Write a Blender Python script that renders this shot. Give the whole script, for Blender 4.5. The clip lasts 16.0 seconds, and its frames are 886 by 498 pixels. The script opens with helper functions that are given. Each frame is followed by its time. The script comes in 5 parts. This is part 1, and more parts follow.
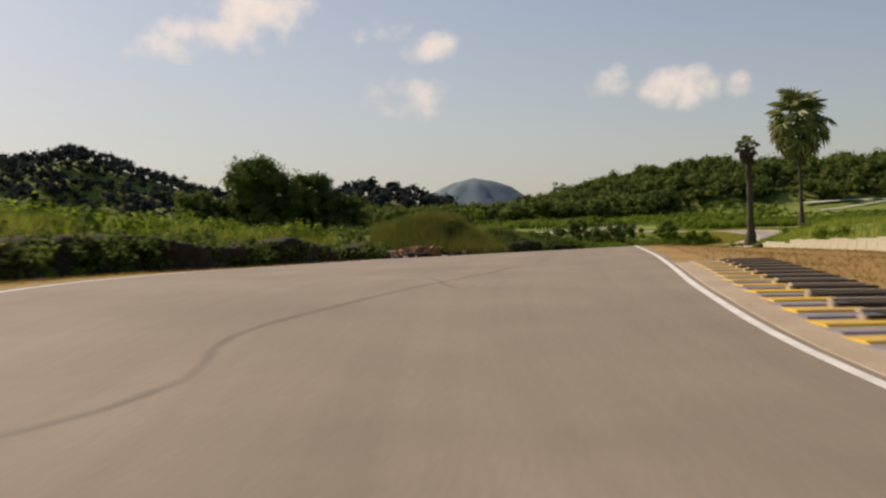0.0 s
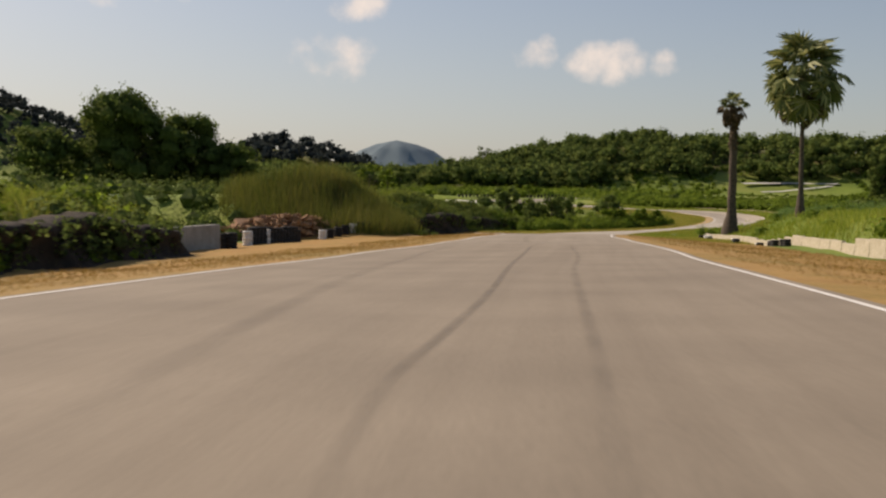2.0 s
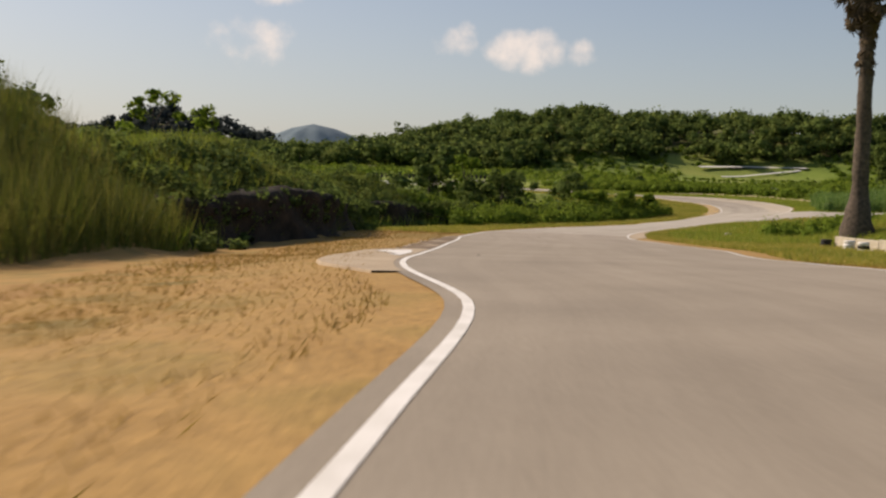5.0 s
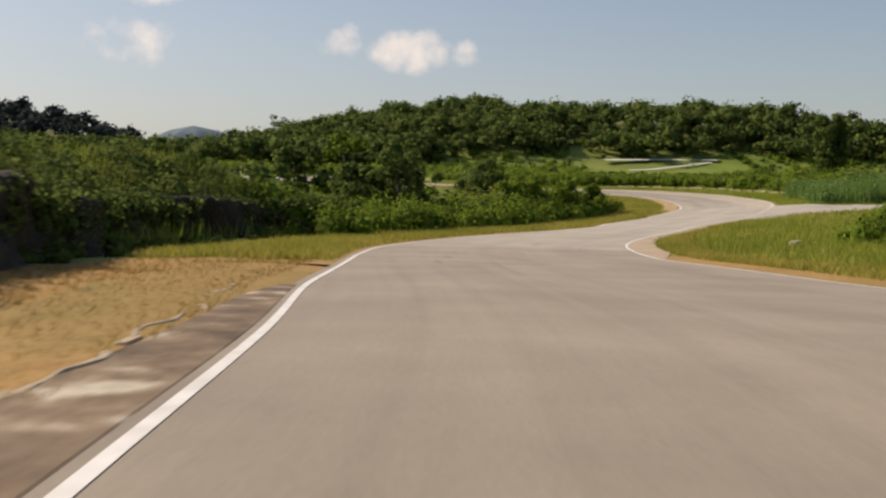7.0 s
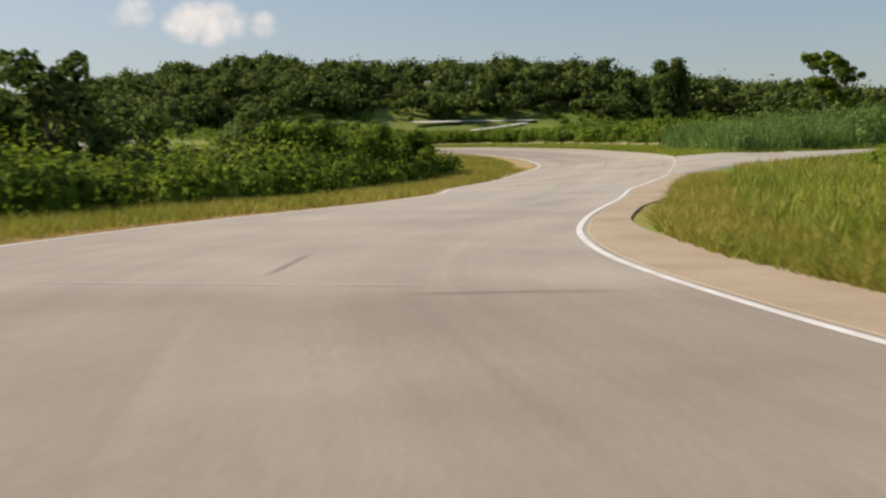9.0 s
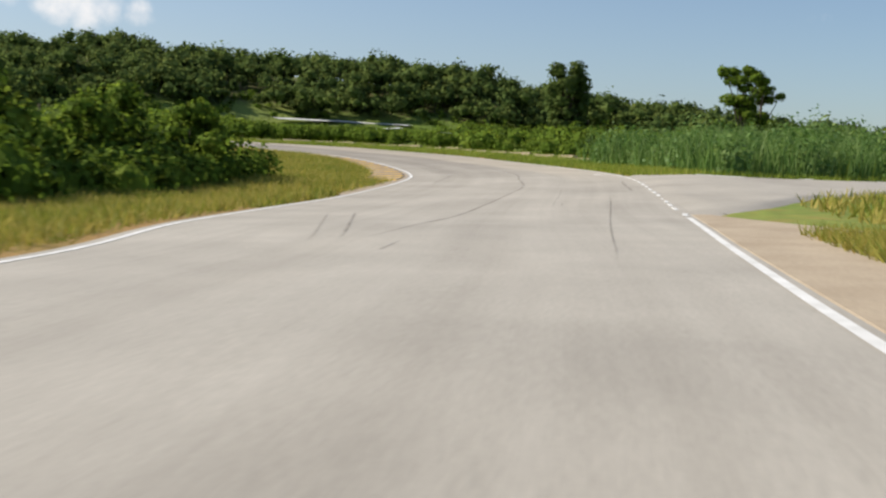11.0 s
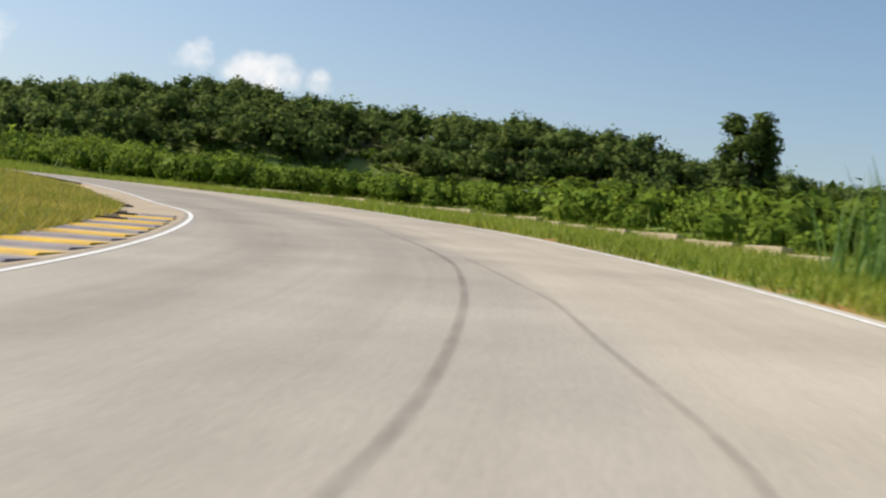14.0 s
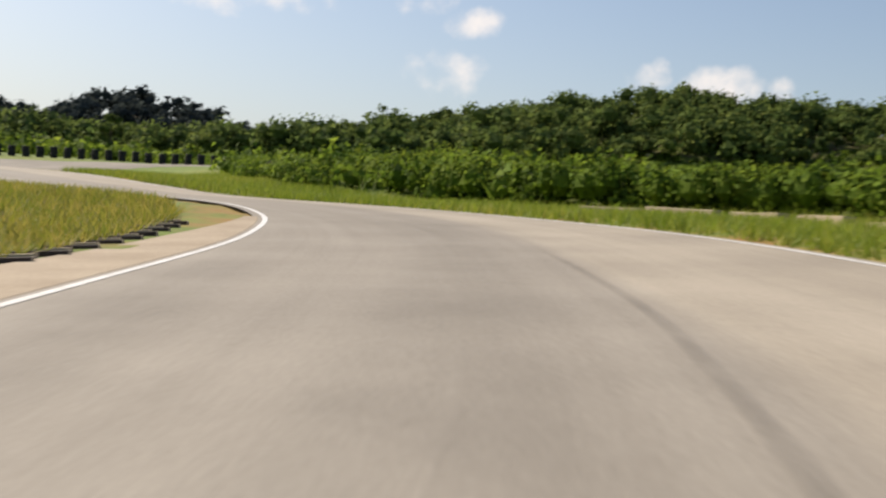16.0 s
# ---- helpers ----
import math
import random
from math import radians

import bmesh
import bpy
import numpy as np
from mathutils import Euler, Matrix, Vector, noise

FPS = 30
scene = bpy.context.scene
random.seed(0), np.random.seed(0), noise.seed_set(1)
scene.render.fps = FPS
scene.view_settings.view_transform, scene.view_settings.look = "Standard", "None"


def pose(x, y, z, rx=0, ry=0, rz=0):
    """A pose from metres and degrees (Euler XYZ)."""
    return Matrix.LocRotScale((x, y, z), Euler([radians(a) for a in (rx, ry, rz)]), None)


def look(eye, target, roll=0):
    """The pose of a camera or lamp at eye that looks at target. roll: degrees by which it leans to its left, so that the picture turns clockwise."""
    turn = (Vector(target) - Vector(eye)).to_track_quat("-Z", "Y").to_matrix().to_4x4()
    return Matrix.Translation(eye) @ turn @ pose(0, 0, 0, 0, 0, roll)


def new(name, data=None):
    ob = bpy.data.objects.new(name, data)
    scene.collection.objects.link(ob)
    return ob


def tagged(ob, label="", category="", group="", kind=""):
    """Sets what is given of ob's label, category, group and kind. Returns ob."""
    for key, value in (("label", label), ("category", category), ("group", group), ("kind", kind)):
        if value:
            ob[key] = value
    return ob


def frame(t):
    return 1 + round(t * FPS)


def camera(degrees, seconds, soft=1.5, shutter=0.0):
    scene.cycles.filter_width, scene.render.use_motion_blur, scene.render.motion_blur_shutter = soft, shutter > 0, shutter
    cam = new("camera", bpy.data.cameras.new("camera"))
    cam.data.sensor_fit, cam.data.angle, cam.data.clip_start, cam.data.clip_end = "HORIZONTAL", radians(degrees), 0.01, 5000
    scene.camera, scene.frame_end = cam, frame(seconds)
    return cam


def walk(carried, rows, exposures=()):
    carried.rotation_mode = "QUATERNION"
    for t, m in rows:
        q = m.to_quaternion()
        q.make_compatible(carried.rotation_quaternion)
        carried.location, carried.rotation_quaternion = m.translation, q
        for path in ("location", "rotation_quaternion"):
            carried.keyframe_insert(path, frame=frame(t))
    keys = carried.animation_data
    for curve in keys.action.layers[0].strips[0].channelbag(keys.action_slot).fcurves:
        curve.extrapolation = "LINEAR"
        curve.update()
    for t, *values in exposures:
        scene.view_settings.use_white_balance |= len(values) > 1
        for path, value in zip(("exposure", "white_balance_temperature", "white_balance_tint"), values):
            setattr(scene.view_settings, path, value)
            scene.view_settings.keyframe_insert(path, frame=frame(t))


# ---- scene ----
cam = camera(45.5, 16.0, soft=2.3, shutter=0.3)
# seconds, x, y, z, yaw, pitch, roll
ROWS = [
    (0.0, -0.89, 0.28, 1.24, 0.12, -0.63, -2.22),
    (0.5, 0.03, 11.52, 1.49, -1.55, 0.40, -1.62),
    (1.0, 0.75, 21.74, 1.72, -2.67, 1.68, -1.16),
    (1.5, 1.51, 31.76, 1.72, -3.50, -1.96, -0.08),
    (2.0, 2.51, 42.14, 1.68, -4.25, -2.66, 0.92),
    (2.5, 3.57, 52.87, 1.55, -5.01, -3.43, 1.23),
    (3.0, 5.00, 63.87, 1.35, -5.91, -3.19, 1.47),
    (3.5, 6.42, 75.21, 1.14, -7.06, -3.08, 1.40),
    (6.0, 14.46, 130.65, -0.10, -10.34, -4.12, 1.32),
    (6.5, 16.21, 139.37, -0.31, -12.24, -4.97, 1.14),
    (7.0, 18.31, 148.20, -0.52, -14.72, -3.13, 0.57),
    (7.5, 20.88, 157.30, -0.75, -16.33, -3.29, -0.35),
    (8.0, 23.95, 166.08, -1.17, -19.38, -3.35, -0.61),
    (8.5, 27.52, 174.80, -1.42, -22.63, -4.58, -0.90),
    (9.0, 31.61, 183.16, -1.78, -25.14, -4.70, -0.96),
    (10.25, 40.55, 200.80, -1.99, -30.20, -4.36, 1.25),
    (11.5, 51.37, 214.14, -1.78, -33.54, -3.59, 3.90),
    (12.0, 55.94, 220.00, -1.72, -33.84, -2.17, 5.13),
    (12.5, 60.92, 226.23, -1.59, -32.76, -1.60, 5.92),
    (13.0, 65.94, 232.52, -1.41, -30.47, -1.30, 6.34),
    (13.5, 70.85, 239.23, -1.20, -27.18, -1.00, 6.18),
    (14.0, 75.24, 246.07, -0.93, -23.43, -0.78, 6.29),
    (14.5, 78.77, 252.29, -0.77, -18.43, -0.52, 5.86),
    (15.0, 81.66, 258.48, -0.50, -12.06, -0.21, 5.02),
    (15.5, 83.68, 265.57, -0.28, -5.17, -0.28, 4.09),
    (16.0, 84.45, 273.50, -0.04, 1.32, -1.94, 3.72),
]
walk(cam, [(t, pose(x, y, z, 90 + pitch, 0, yaw) @ pose(0, 0, 0, 0, 0, roll)) for t, x, y, z, yaw, pitch, roll in ROWS],
     exposures=[(0.0, -0.08, 7500, 17), (3.5, -0.02, 7400, 17), (7.0, 0.05, 7200, 16), (9.0, 0.08, 6900, 13), (11.5, 0.25, 6200, 9), (14.0, 0.30, 6300, 9), (16.0, 0.20, 6700, 12)])

# ---- light ----
SUN_ELEVATION, SUN_AZIMUTH = 37.0, -50.0   # degrees; azimuth from +y, positive towards +x
world = bpy.data.worlds.new("sky")
scene.world = world
world.use_nodes = True
wn, wl = world.node_tree.nodes, world.node_tree.links
wn.clear()
sky = wn.new("ShaderNodeTexSky")
sky.sky_type, sky.sun_disc = "NISHITA", False
sky.sun_elevation, sky.sun_rotation = radians(SUN_ELEVATION), radians(SUN_AZIMUTH)
sky.air_density, sky.dust_density, sky.ozone_density = 1.0, 1.2, 2.0
back = wn.new("ShaderNodeBackground")
back.inputs["Strength"].default_value = 0.105
wout = wn.new("ShaderNodeOutputWorld")
wl.new(back.outputs[0], wout.inputs[0])


def wmath(op, a, b=None, c=None):
    n = wn.new("ShaderNodeMath")
    n.operation = op
    for k, v in enumerate((a, b, c)):
        if v is None:
            continue
        if isinstance(v, (int, float)):
            n.inputs[k].default_value = v
        else:
            wl.new(v, n.inputs[k])
    return n.outputs[0]


# clouds: azimuth, elevation, half width, half height (degrees), strength
CLOUDS = [
    (-9.6, 12.4, 3.6, 1.7, 1.1), (-11.6, 11.1, 4.0, 1.2, 1.0), (-14.2, 10.4, 2.4, 0.9, 0.7), (-3.0, 11.1, 2.0, 0.9, 0.8), (-0.7, 10.2, 1.7, 0.9, 0.72),
    (-2.0, 7.4, 2.3, 1.3, 0.75), (8.9, 7.8, 1.3, 1.0, 0.85), (9.6, 8.4, 0.7, 0.6, 0.8), (12.9, 7.4, 2.3, 1.2, 1.05), (13.6, 7.9, 1.1, 0.8, 0.9), (16.1, 7.3, 1.2, 0.8, 0.85),
    (50.5, 8.4, 1.3, 0.5, 0.3), (-30.0, 12.0, 6.0, 2.5, 0.5),
    (-60.0, 16.0, 9.0, 4.0, 0.6), (100.0, 14.0, 8.0, 3.0, 0.6), (160.0, 12.0, 10.0, 3.0, 0.6), (-130.0, 15.0, 9.0, 3.0, 0.6),
]
coord = wn.new("ShaderNodeTexCoord")
split = wn.new("ShaderNodeSeparateXYZ")
wl.new(coord.outputs["Generated"], split.inputs[0])
azim = wmath("MULTIPLY", wmath("ARCTAN2", split.outputs[0], split.outputs[1]), 57.2958)
elev = wmath("MULTIPLY", wmath("ARCSINE", split.outputs[2]), 57.2958)
puff = wn.new("ShaderNodeTexNoise")
puff.inputs["Scale"].default_value, puff.inputs["Detail"].default_value, puff.inputs["Roughness"].default_value = 26.0, 8.0, 0.55
wl.new(coord.outputs["Generated"], puff.inputs["Vector"])
cover = None
for ca, ce, cw, ch, cs in CLOUDS:
    du = wmath("DIVIDE", wmath("SUBTRACT", azim, ca), cw)
    dv = wmath("DIVIDE", wmath("SUBTRACT", elev, ce), ch)
    r2 = wmath("ADD", wmath("MULTIPLY", du, du), wmath("MULTIPLY", dv, dv))
    body = wmath("MULTIPLY", wmath("SUBTRACT", 1.0, r2), cs)
    cover = body if cover is None else wmath("MAXIMUM", cover, body)
cover = wmath("MAXIMUM", cover, -1.5)
edge = wmath("ADD", wmath("MULTIPLY", cover, 0.8), wmath("MULTIPLY", wmath("SUBTRACT", puff.outputs["Fac"], 0.5), 2.6))
soft_edge = wn.new("ShaderNodeMapRange")
soft_edge.interpolation_type = "SMOOTHSTEP"
soft_edge.inputs["From Min"].default_value, soft_edge.inputs["From Max"].default_value = 0.0, 1.15
soft_edge.inputs["To Max"].default_value = 0.84
wl.new(edge, soft_edge.inputs["Value"])
cloud_mix = wn.new("ShaderNodeMixRGB")
cloud_mix.inputs["Color2"].default_value = (8.8, 8.2, 7.7, 1)
wl.new(soft_edge.outputs[0], cloud_mix.inputs["Fac"])
# pale haze towards the horizon, thicker on the sun's side
haze_az = wmath("MULTIPLY_ADD", wmath("COSINE", wmath("MULTIPLY", wmath("SUBTRACT", azim, SUN_AZIMUTH), 0.0174533)), 0.50, 0.28)
haze_el = wmath("POWER", 2.718, wmath("MULTIPLY", wmath("MAXIMUM", elev, 0.0), -0.085))
haze = wn.new("ShaderNodeMixRGB")
haze.inputs["Color2"].default_value = (3.7, 4.15, 4.8, 1)
wl.new(wmath("MULTIPLY", haze_az, haze_el), haze.inputs["Fac"])
wl.new(sky.outputs[0], haze.inputs["Color1"])
wl.new(haze.outputs[0], cloud_mix.inputs["Color1"])
wl.new(cloud_mix.outputs[0], back.inputs["Color"])

sun_lamp = bpy.data.lights.new("sun", "SUN")
sun_lamp.energy, sun_lamp.angle, sun_lamp.color = 4.8, radians(0.6), (1.0, 0.91, 0.78)
sun = new("sun", sun_lamp)
az, el = radians(SUN_AZIMUTH), radians(SUN_ELEVATION)
to_sun = Vector((math.sin(az) * math.cos(el), math.cos(az) * math.cos(el), math.sin(el)))
sun.matrix_world = look(to_sun * 200, (0, 0, 0))

# ---- materials ----
def material(name, ramp, scale=3.0, rough=0.8, bump=0.0, detail=6.0, fine=0.0, island=0.0, translucent=0.0, spec=0.3, coords="Object", fine_scale=40.0, patch=0.0, patch_scale=0.2, patch_colour=(0, 0, 0), soft_normal=False):
    """A procedural material: ramp of colours over noise, with fine grain, per-piece variation, patches and bump."""
    mat = bpy.data.materials.new(name)
    mat.use_nodes = True
    n, l = mat.node_tree.nodes, mat.node_tree.links
    bsdf = n["Principled BSDF"]
    bsdf.inputs["Roughness"].default_value = rough
    bsdf.inputs["Specular IOR Level"].default_value = spec
    tc = n.new("ShaderNodeTexCoord")
    noise_a = n.new("ShaderNodeTexNoise")
    noise_a.inputs["Scale"].default_value, noise_a.inputs["Detail"].default_value = scale, detail
    l.new(tc.outputs[coords], noise_a.inputs["Vector"])
    value = noise_a.outputs["Fac"]
    if island:
        geo = n.new("ShaderNodeNewGeometry")
        mixv = n.new("ShaderNodeMix")
        mixv.data_type = "FLOAT"
        mixv.inputs[0].default_value = island
        l.new(value, mixv.inputs[2])
        l.new(geo.outputs["Random Per Island"], mixv.inputs[3])
        value = mixv.outputs[0]
    cr = n.new("ShaderNodeValToRGB")
    cr.color_ramp.elements[0].position, cr.color_ramp.elements[1].position = ramp[0][0], ramp[-1][0]
    cr.color_ramp.elements[0].color, cr.color_ramp.elements[1].color = (*ramp[0][1], 1), (*ramp[-1][1], 1)
    for p, c in ramp[1:-1]:
        cr.color_ramp.elements.new(p).color = (*c, 1)
    l.new(value, cr.inputs[0])
    colour = cr.outputs[0]
    noise_b = n.new("ShaderNodeTexNoise")
    noise_b.inputs["Scale"].default_value, noise_b.inputs["Detail"].default_value = fine_scale, 4.0
    l.new(tc.outputs[coords], noise_b.inputs["Vector"])
    if patch:
        noise_c = n.new("ShaderNodeTexNoise")
        noise_c.inputs["Scale"].default_value, noise_c.inputs["Detail"].default_value = patch_scale, 5.0
        l.new(tc.outputs[coords], noise_c.inputs["Vector"])
        mr = n.new("ShaderNodeMapRange")
        mr.inputs["From Min"].default_value, mr.inputs["From Max"].default_value, mr.inputs["To Max"].default_value = 0.45, 0.65, patch
        l.new(noise_c.outputs["Fac"], mr.inputs["Value"])
        mp = n.new("ShaderNodeMixRGB")
        mp.inputs["Color2"].default_value = (*patch_colour, 1)
        l.new(mr.outputs[0], mp.inputs["Fac"])
        l.new(colour, mp.inputs["Color1"])
        colour = mp.outputs[0]
    if fine:
        mg = n.new("ShaderNodeMixRGB")
        mg.blend_type = "OVERLAY"
        mg.inputs["Fac"].default_value = fine
        l.new(colour, mg.inputs["Color1"])
        l.new(noise_b.outputs["Fac"], mg.inputs["Color2"])
        colour = mg.outputs[0]
    l.new(colour, bsdf.inputs["Base Color"])
    if bump:
        bp = n.new("ShaderNodeBump")
        bp.inputs["Strength"].default_value, bp.inputs["Distance"].default_value = 1.0, bump
        l.new(noise_b.outputs["Fac"], bp.inputs["Height"])
        l.new(bp.outputs[0], bsdf.inputs["Normal"])
    if soft_normal:
        pn = n.new("ShaderNodeAttribute")
        pn.attribute_name = "puff"
        l.new(pn.outputs["Vector"], bsdf.inputs["Normal"])
    if translucent:
        tr = n.new("ShaderNodeBsdfTranslucent")
        l.new(colour, tr.inputs["Color"])
        if soft_normal:
            l.new(pn.outputs["Vector"], tr.inputs["Normal"])
        ms = n.new("ShaderNodeMixShader")
        ms.inputs[0].default_value = translucent
        l.new(bsdf.outputs[0], ms.inputs[1])
        l.new(tr.outputs[0], ms.inputs[2])
        l.new(ms.outputs[0], n["Material Output"].inputs[0])
    return mat


def asphalt():
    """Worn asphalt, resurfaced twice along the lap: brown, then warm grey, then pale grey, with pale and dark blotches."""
    mat = material("asphalt", [(0.3, (0.215, 0.203, 0.182)), (0.5, (0.243, 0.230, 0.206)), (0.7, (0.272, 0.258, 0.232))], 0.35, 0.85, 0.004, 12, 0.25, fine_scale=22)
    n, l = mat.node_tree.nodes, mat.node_tree.links
    bsdf = n["Principled BSDF"]
    under = bsdf.inputs["Base Color"].links[0].from_socket
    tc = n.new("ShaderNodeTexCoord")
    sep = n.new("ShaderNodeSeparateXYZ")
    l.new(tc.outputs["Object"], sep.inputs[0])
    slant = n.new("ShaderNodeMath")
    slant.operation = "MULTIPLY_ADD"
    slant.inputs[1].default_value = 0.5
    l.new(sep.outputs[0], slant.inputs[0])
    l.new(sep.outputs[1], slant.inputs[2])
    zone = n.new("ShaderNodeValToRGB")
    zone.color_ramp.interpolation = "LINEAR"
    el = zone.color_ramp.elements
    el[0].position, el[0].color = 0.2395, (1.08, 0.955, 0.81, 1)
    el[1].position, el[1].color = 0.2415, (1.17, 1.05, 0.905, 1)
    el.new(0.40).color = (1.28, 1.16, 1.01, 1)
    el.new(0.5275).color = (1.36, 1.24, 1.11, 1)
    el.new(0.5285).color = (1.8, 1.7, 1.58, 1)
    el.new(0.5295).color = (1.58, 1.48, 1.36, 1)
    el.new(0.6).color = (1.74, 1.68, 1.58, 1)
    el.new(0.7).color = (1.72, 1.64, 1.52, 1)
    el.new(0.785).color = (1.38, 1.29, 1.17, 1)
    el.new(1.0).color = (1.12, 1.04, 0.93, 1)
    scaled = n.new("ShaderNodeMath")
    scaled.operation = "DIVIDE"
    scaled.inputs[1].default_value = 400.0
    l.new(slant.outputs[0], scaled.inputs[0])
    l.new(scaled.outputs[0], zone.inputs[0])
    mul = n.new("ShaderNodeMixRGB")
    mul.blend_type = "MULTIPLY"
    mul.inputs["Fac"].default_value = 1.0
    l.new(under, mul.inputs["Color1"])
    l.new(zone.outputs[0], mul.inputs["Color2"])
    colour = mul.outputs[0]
    # rubber and wear drawn out along the lap: metres across, metres along
    lane = n.new("ShaderNodeAttribute")
    lane.attribute_name = "lane"
    for sx, sy, low, high, dark, tone in ((0.9, 0.022, 0.40, 0.66, 0.26, (0.60, 0.58, 0.56)), (3.2, 0.05, 0.45, 0.7, 0.16, (0.58, 0.56, 0.54)), (0.6, 0.12, 0.50, 0.72, 0.14, (1.35, 1.34, 1.3))):
        mp = n.new("ShaderNodeMapping")
        mp.inputs["Scale"].default_value = (sx, sy, 1)
        l.new(lane.outputs["Vector"], mp.inputs["Vector"])
        ns = n.new("ShaderNodeTexNoise")
        ns.inputs["Scale"].default_value, ns.inputs["Detail"].default_value, ns.inputs["Roughness"].default_value = 1.0, 7.0, 0.6
        l.new(mp.outputs[0], ns.inputs["Vector"])
        mr = n.new("ShaderNodeMapRange")
        mr.inputs["From Min"].default_value, mr.inputs["From Max"].default_value, mr.inputs["To Max"].default_value = low, high, dark
        l.new(ns.outputs["Fac"], mr.inputs["Value"])
        mm = n.new("ShaderNodeMixRGB")
        mm.blend_type = "MULTIPLY"
        mm.inputs["Color2"].default_value = (*tone, 1)
        l.new(mr.outputs[0], mm.inputs["Fac"])
        l.new(colour, mm.inputs["Color1"])
        colour = mm.outputs[0]
    # the newer, paler strip outside the last bend
    at = n.new("ShaderNodeAttribute")
    at.attribute_name = "pale"
    mm = n.new("ShaderNodeMixRGB")
    mm.blend_type = "MULTIPLY"
    mm.inputs["Color2"].default_value = (1.28, 1.25, 1.19, 1)
    l.new(at.outputs["Fac"], mm.inputs["Fac"])
    l.new(colour, mm.inputs["Color1"])
    l.new(mm.outputs[0], bsdf.inputs["Base Color"])
    return mat


def land_material():
    """Land: green, dry and bare earth (darkened for the banks' shade), mixed by two attributes of the ground and broken
    up by noise.
    """
    mat = material("field_grass", [(0.3, (0.09, 0.14, 0.018)), (0.5, (0.15, 0.21, 0.028)), (0.7, (0.23, 0.25, 0.045))], 0.05, 0.95, 0.06, 8, 0.5, fine_scale=2.5, patch=0.5, patch_scale=0.03, patch_colour=(0.18, 0.21, 0.045))
    n, l = mat.node_tree.nodes, mat.node_tree.links
    bsdf = n["Principled BSDF"]
    colour = bsdf.inputs["Base Color"].links[0].from_socket
    tc = n.new("ShaderNodeTexCoord")
    # the earth tones are set low to put the banks' shade into them
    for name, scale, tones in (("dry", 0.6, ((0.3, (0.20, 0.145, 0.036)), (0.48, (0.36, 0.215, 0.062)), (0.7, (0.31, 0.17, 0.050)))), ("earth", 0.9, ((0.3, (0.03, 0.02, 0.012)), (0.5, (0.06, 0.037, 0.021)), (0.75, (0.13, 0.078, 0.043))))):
        at = n.new("ShaderNodeAttribute")
        at.attribute_name = name
        ns = n.new("ShaderNodeTexNoise")
        ns.inputs["Scale"].default_value, ns.inputs["Detail"].default_value = scale, 9.0
        l.new(tc.outputs["Object"], ns.inputs["Vector"])
        ramp = n.new("ShaderNodeValToRGB")
        ramp.color_ramp.elements[0].position, ramp.color_ramp.elements[1].position = tones[0][0], tones[2][0]
        ramp.color_ramp.elements[0].color, ramp.color_ramp.elements[1].color = (*tones[0][1], 1), (*tones[2][1], 1)
        ramp.color_ramp.elements.new(tones[1][0]).color = (*tones[1][1], 1)
        l.new(ns.outputs["Fac"], ramp.inputs[0])
        add = n.new("ShaderNodeMath")
        add.operation = "MULTIPLY_ADD"
        add.inputs[1].default_value = 1.2
        l.new(ns.outputs["Fac"], add.inputs[0])
        l.new(at.outputs["Fac"], add.inputs[2])
        mr = n.new("ShaderNodeMapRange")
        mr.inputs["From Min"].default_value, mr.inputs["From Max"].default_value = 0.85, 1.25
        l.new(add.outputs[0], mr.inputs["Value"])
        mx = n.new("ShaderNodeMixRGB")
        l.new(mr.outputs[0], mx.inputs["Fac"])
        l.new(colour, mx.inputs["Color1"])
        l.new(ramp.outputs[0], mx.inputs["Color2"])
        colour = mx.outputs[0]
    l.new(colour, bsdf.inputs["Base Color"])
    return mat


M_ASPHALT = asphalt()
M_LINE = material("line_paint", [(0.3, (0.62, 0.6, 0.55)), (0.7, (0.82, 0.8, 0.76))], 3.0, 0.7, 0.002, 6, 0.2, fine_scale=30)
M_DIRT = material("dry_verge", [(0.3, (0.31, 0.18, 0.055)), (0.5, (0.37, 0.225, 0.075)), (0.7, (0.26, 0.18, 0.05))], 0.5, 0.95, 0.03, 8, 0.5, fine_scale=9, patch=0.5, patch_scale=0.12, patch_colour=(0.20, 0.16, 0.04))
M_CONCRETE = material("sandy_concrete", [(0.3, (0.36, 0.28, 0.19)), (0.7, (0.46, 0.37, 0.26))], 0.8, 0.9, 0.006, 8, 0.3, fine_scale=20)
M_WHITEWALL = material("whitewashed_concrete", [(0.3, (0.40, 0.35, 0.26)), (0.7, (0.58, 0.52, 0.42))], 1.2, 0.9, 0.006, 8, 0.5, fine_scale=12, patch=0.6, patch_scale=0.9, patch_colour=(0.22, 0.18, 0.11))
M_YELLOW = material("yellow_paint", [(0.3, (0.58, 0.34, 0.03)), (0.5, (0.74, 0.45, 0.03)), (0.7, (0.80, 0.50, 0.05))], 2.0, 0.75, 0.003, 6, 0.4, patch=0.45, patch_scale=1.5, patch_colour=(0.4, 0.31, 0.2))
M_GREYPAINT = material("faded_violet_grey_paint", [(0.3, (0.19, 0.17, 0.185)), (0.7, (0.29, 0.26, 0.275))], 2.0, 0.8, 0.003, 6, 0.3, patch=0.4, patch_scale=1.7, patch_colour=(0.36, 0.29, 0.21))
M_TYRE = material("black_rubber", [(0.3, (0.012, 0.012, 0.012)), (0.7, (0.03, 0.028, 0.027))], 3.0, 0.75, 0.004, 6, 0.2)
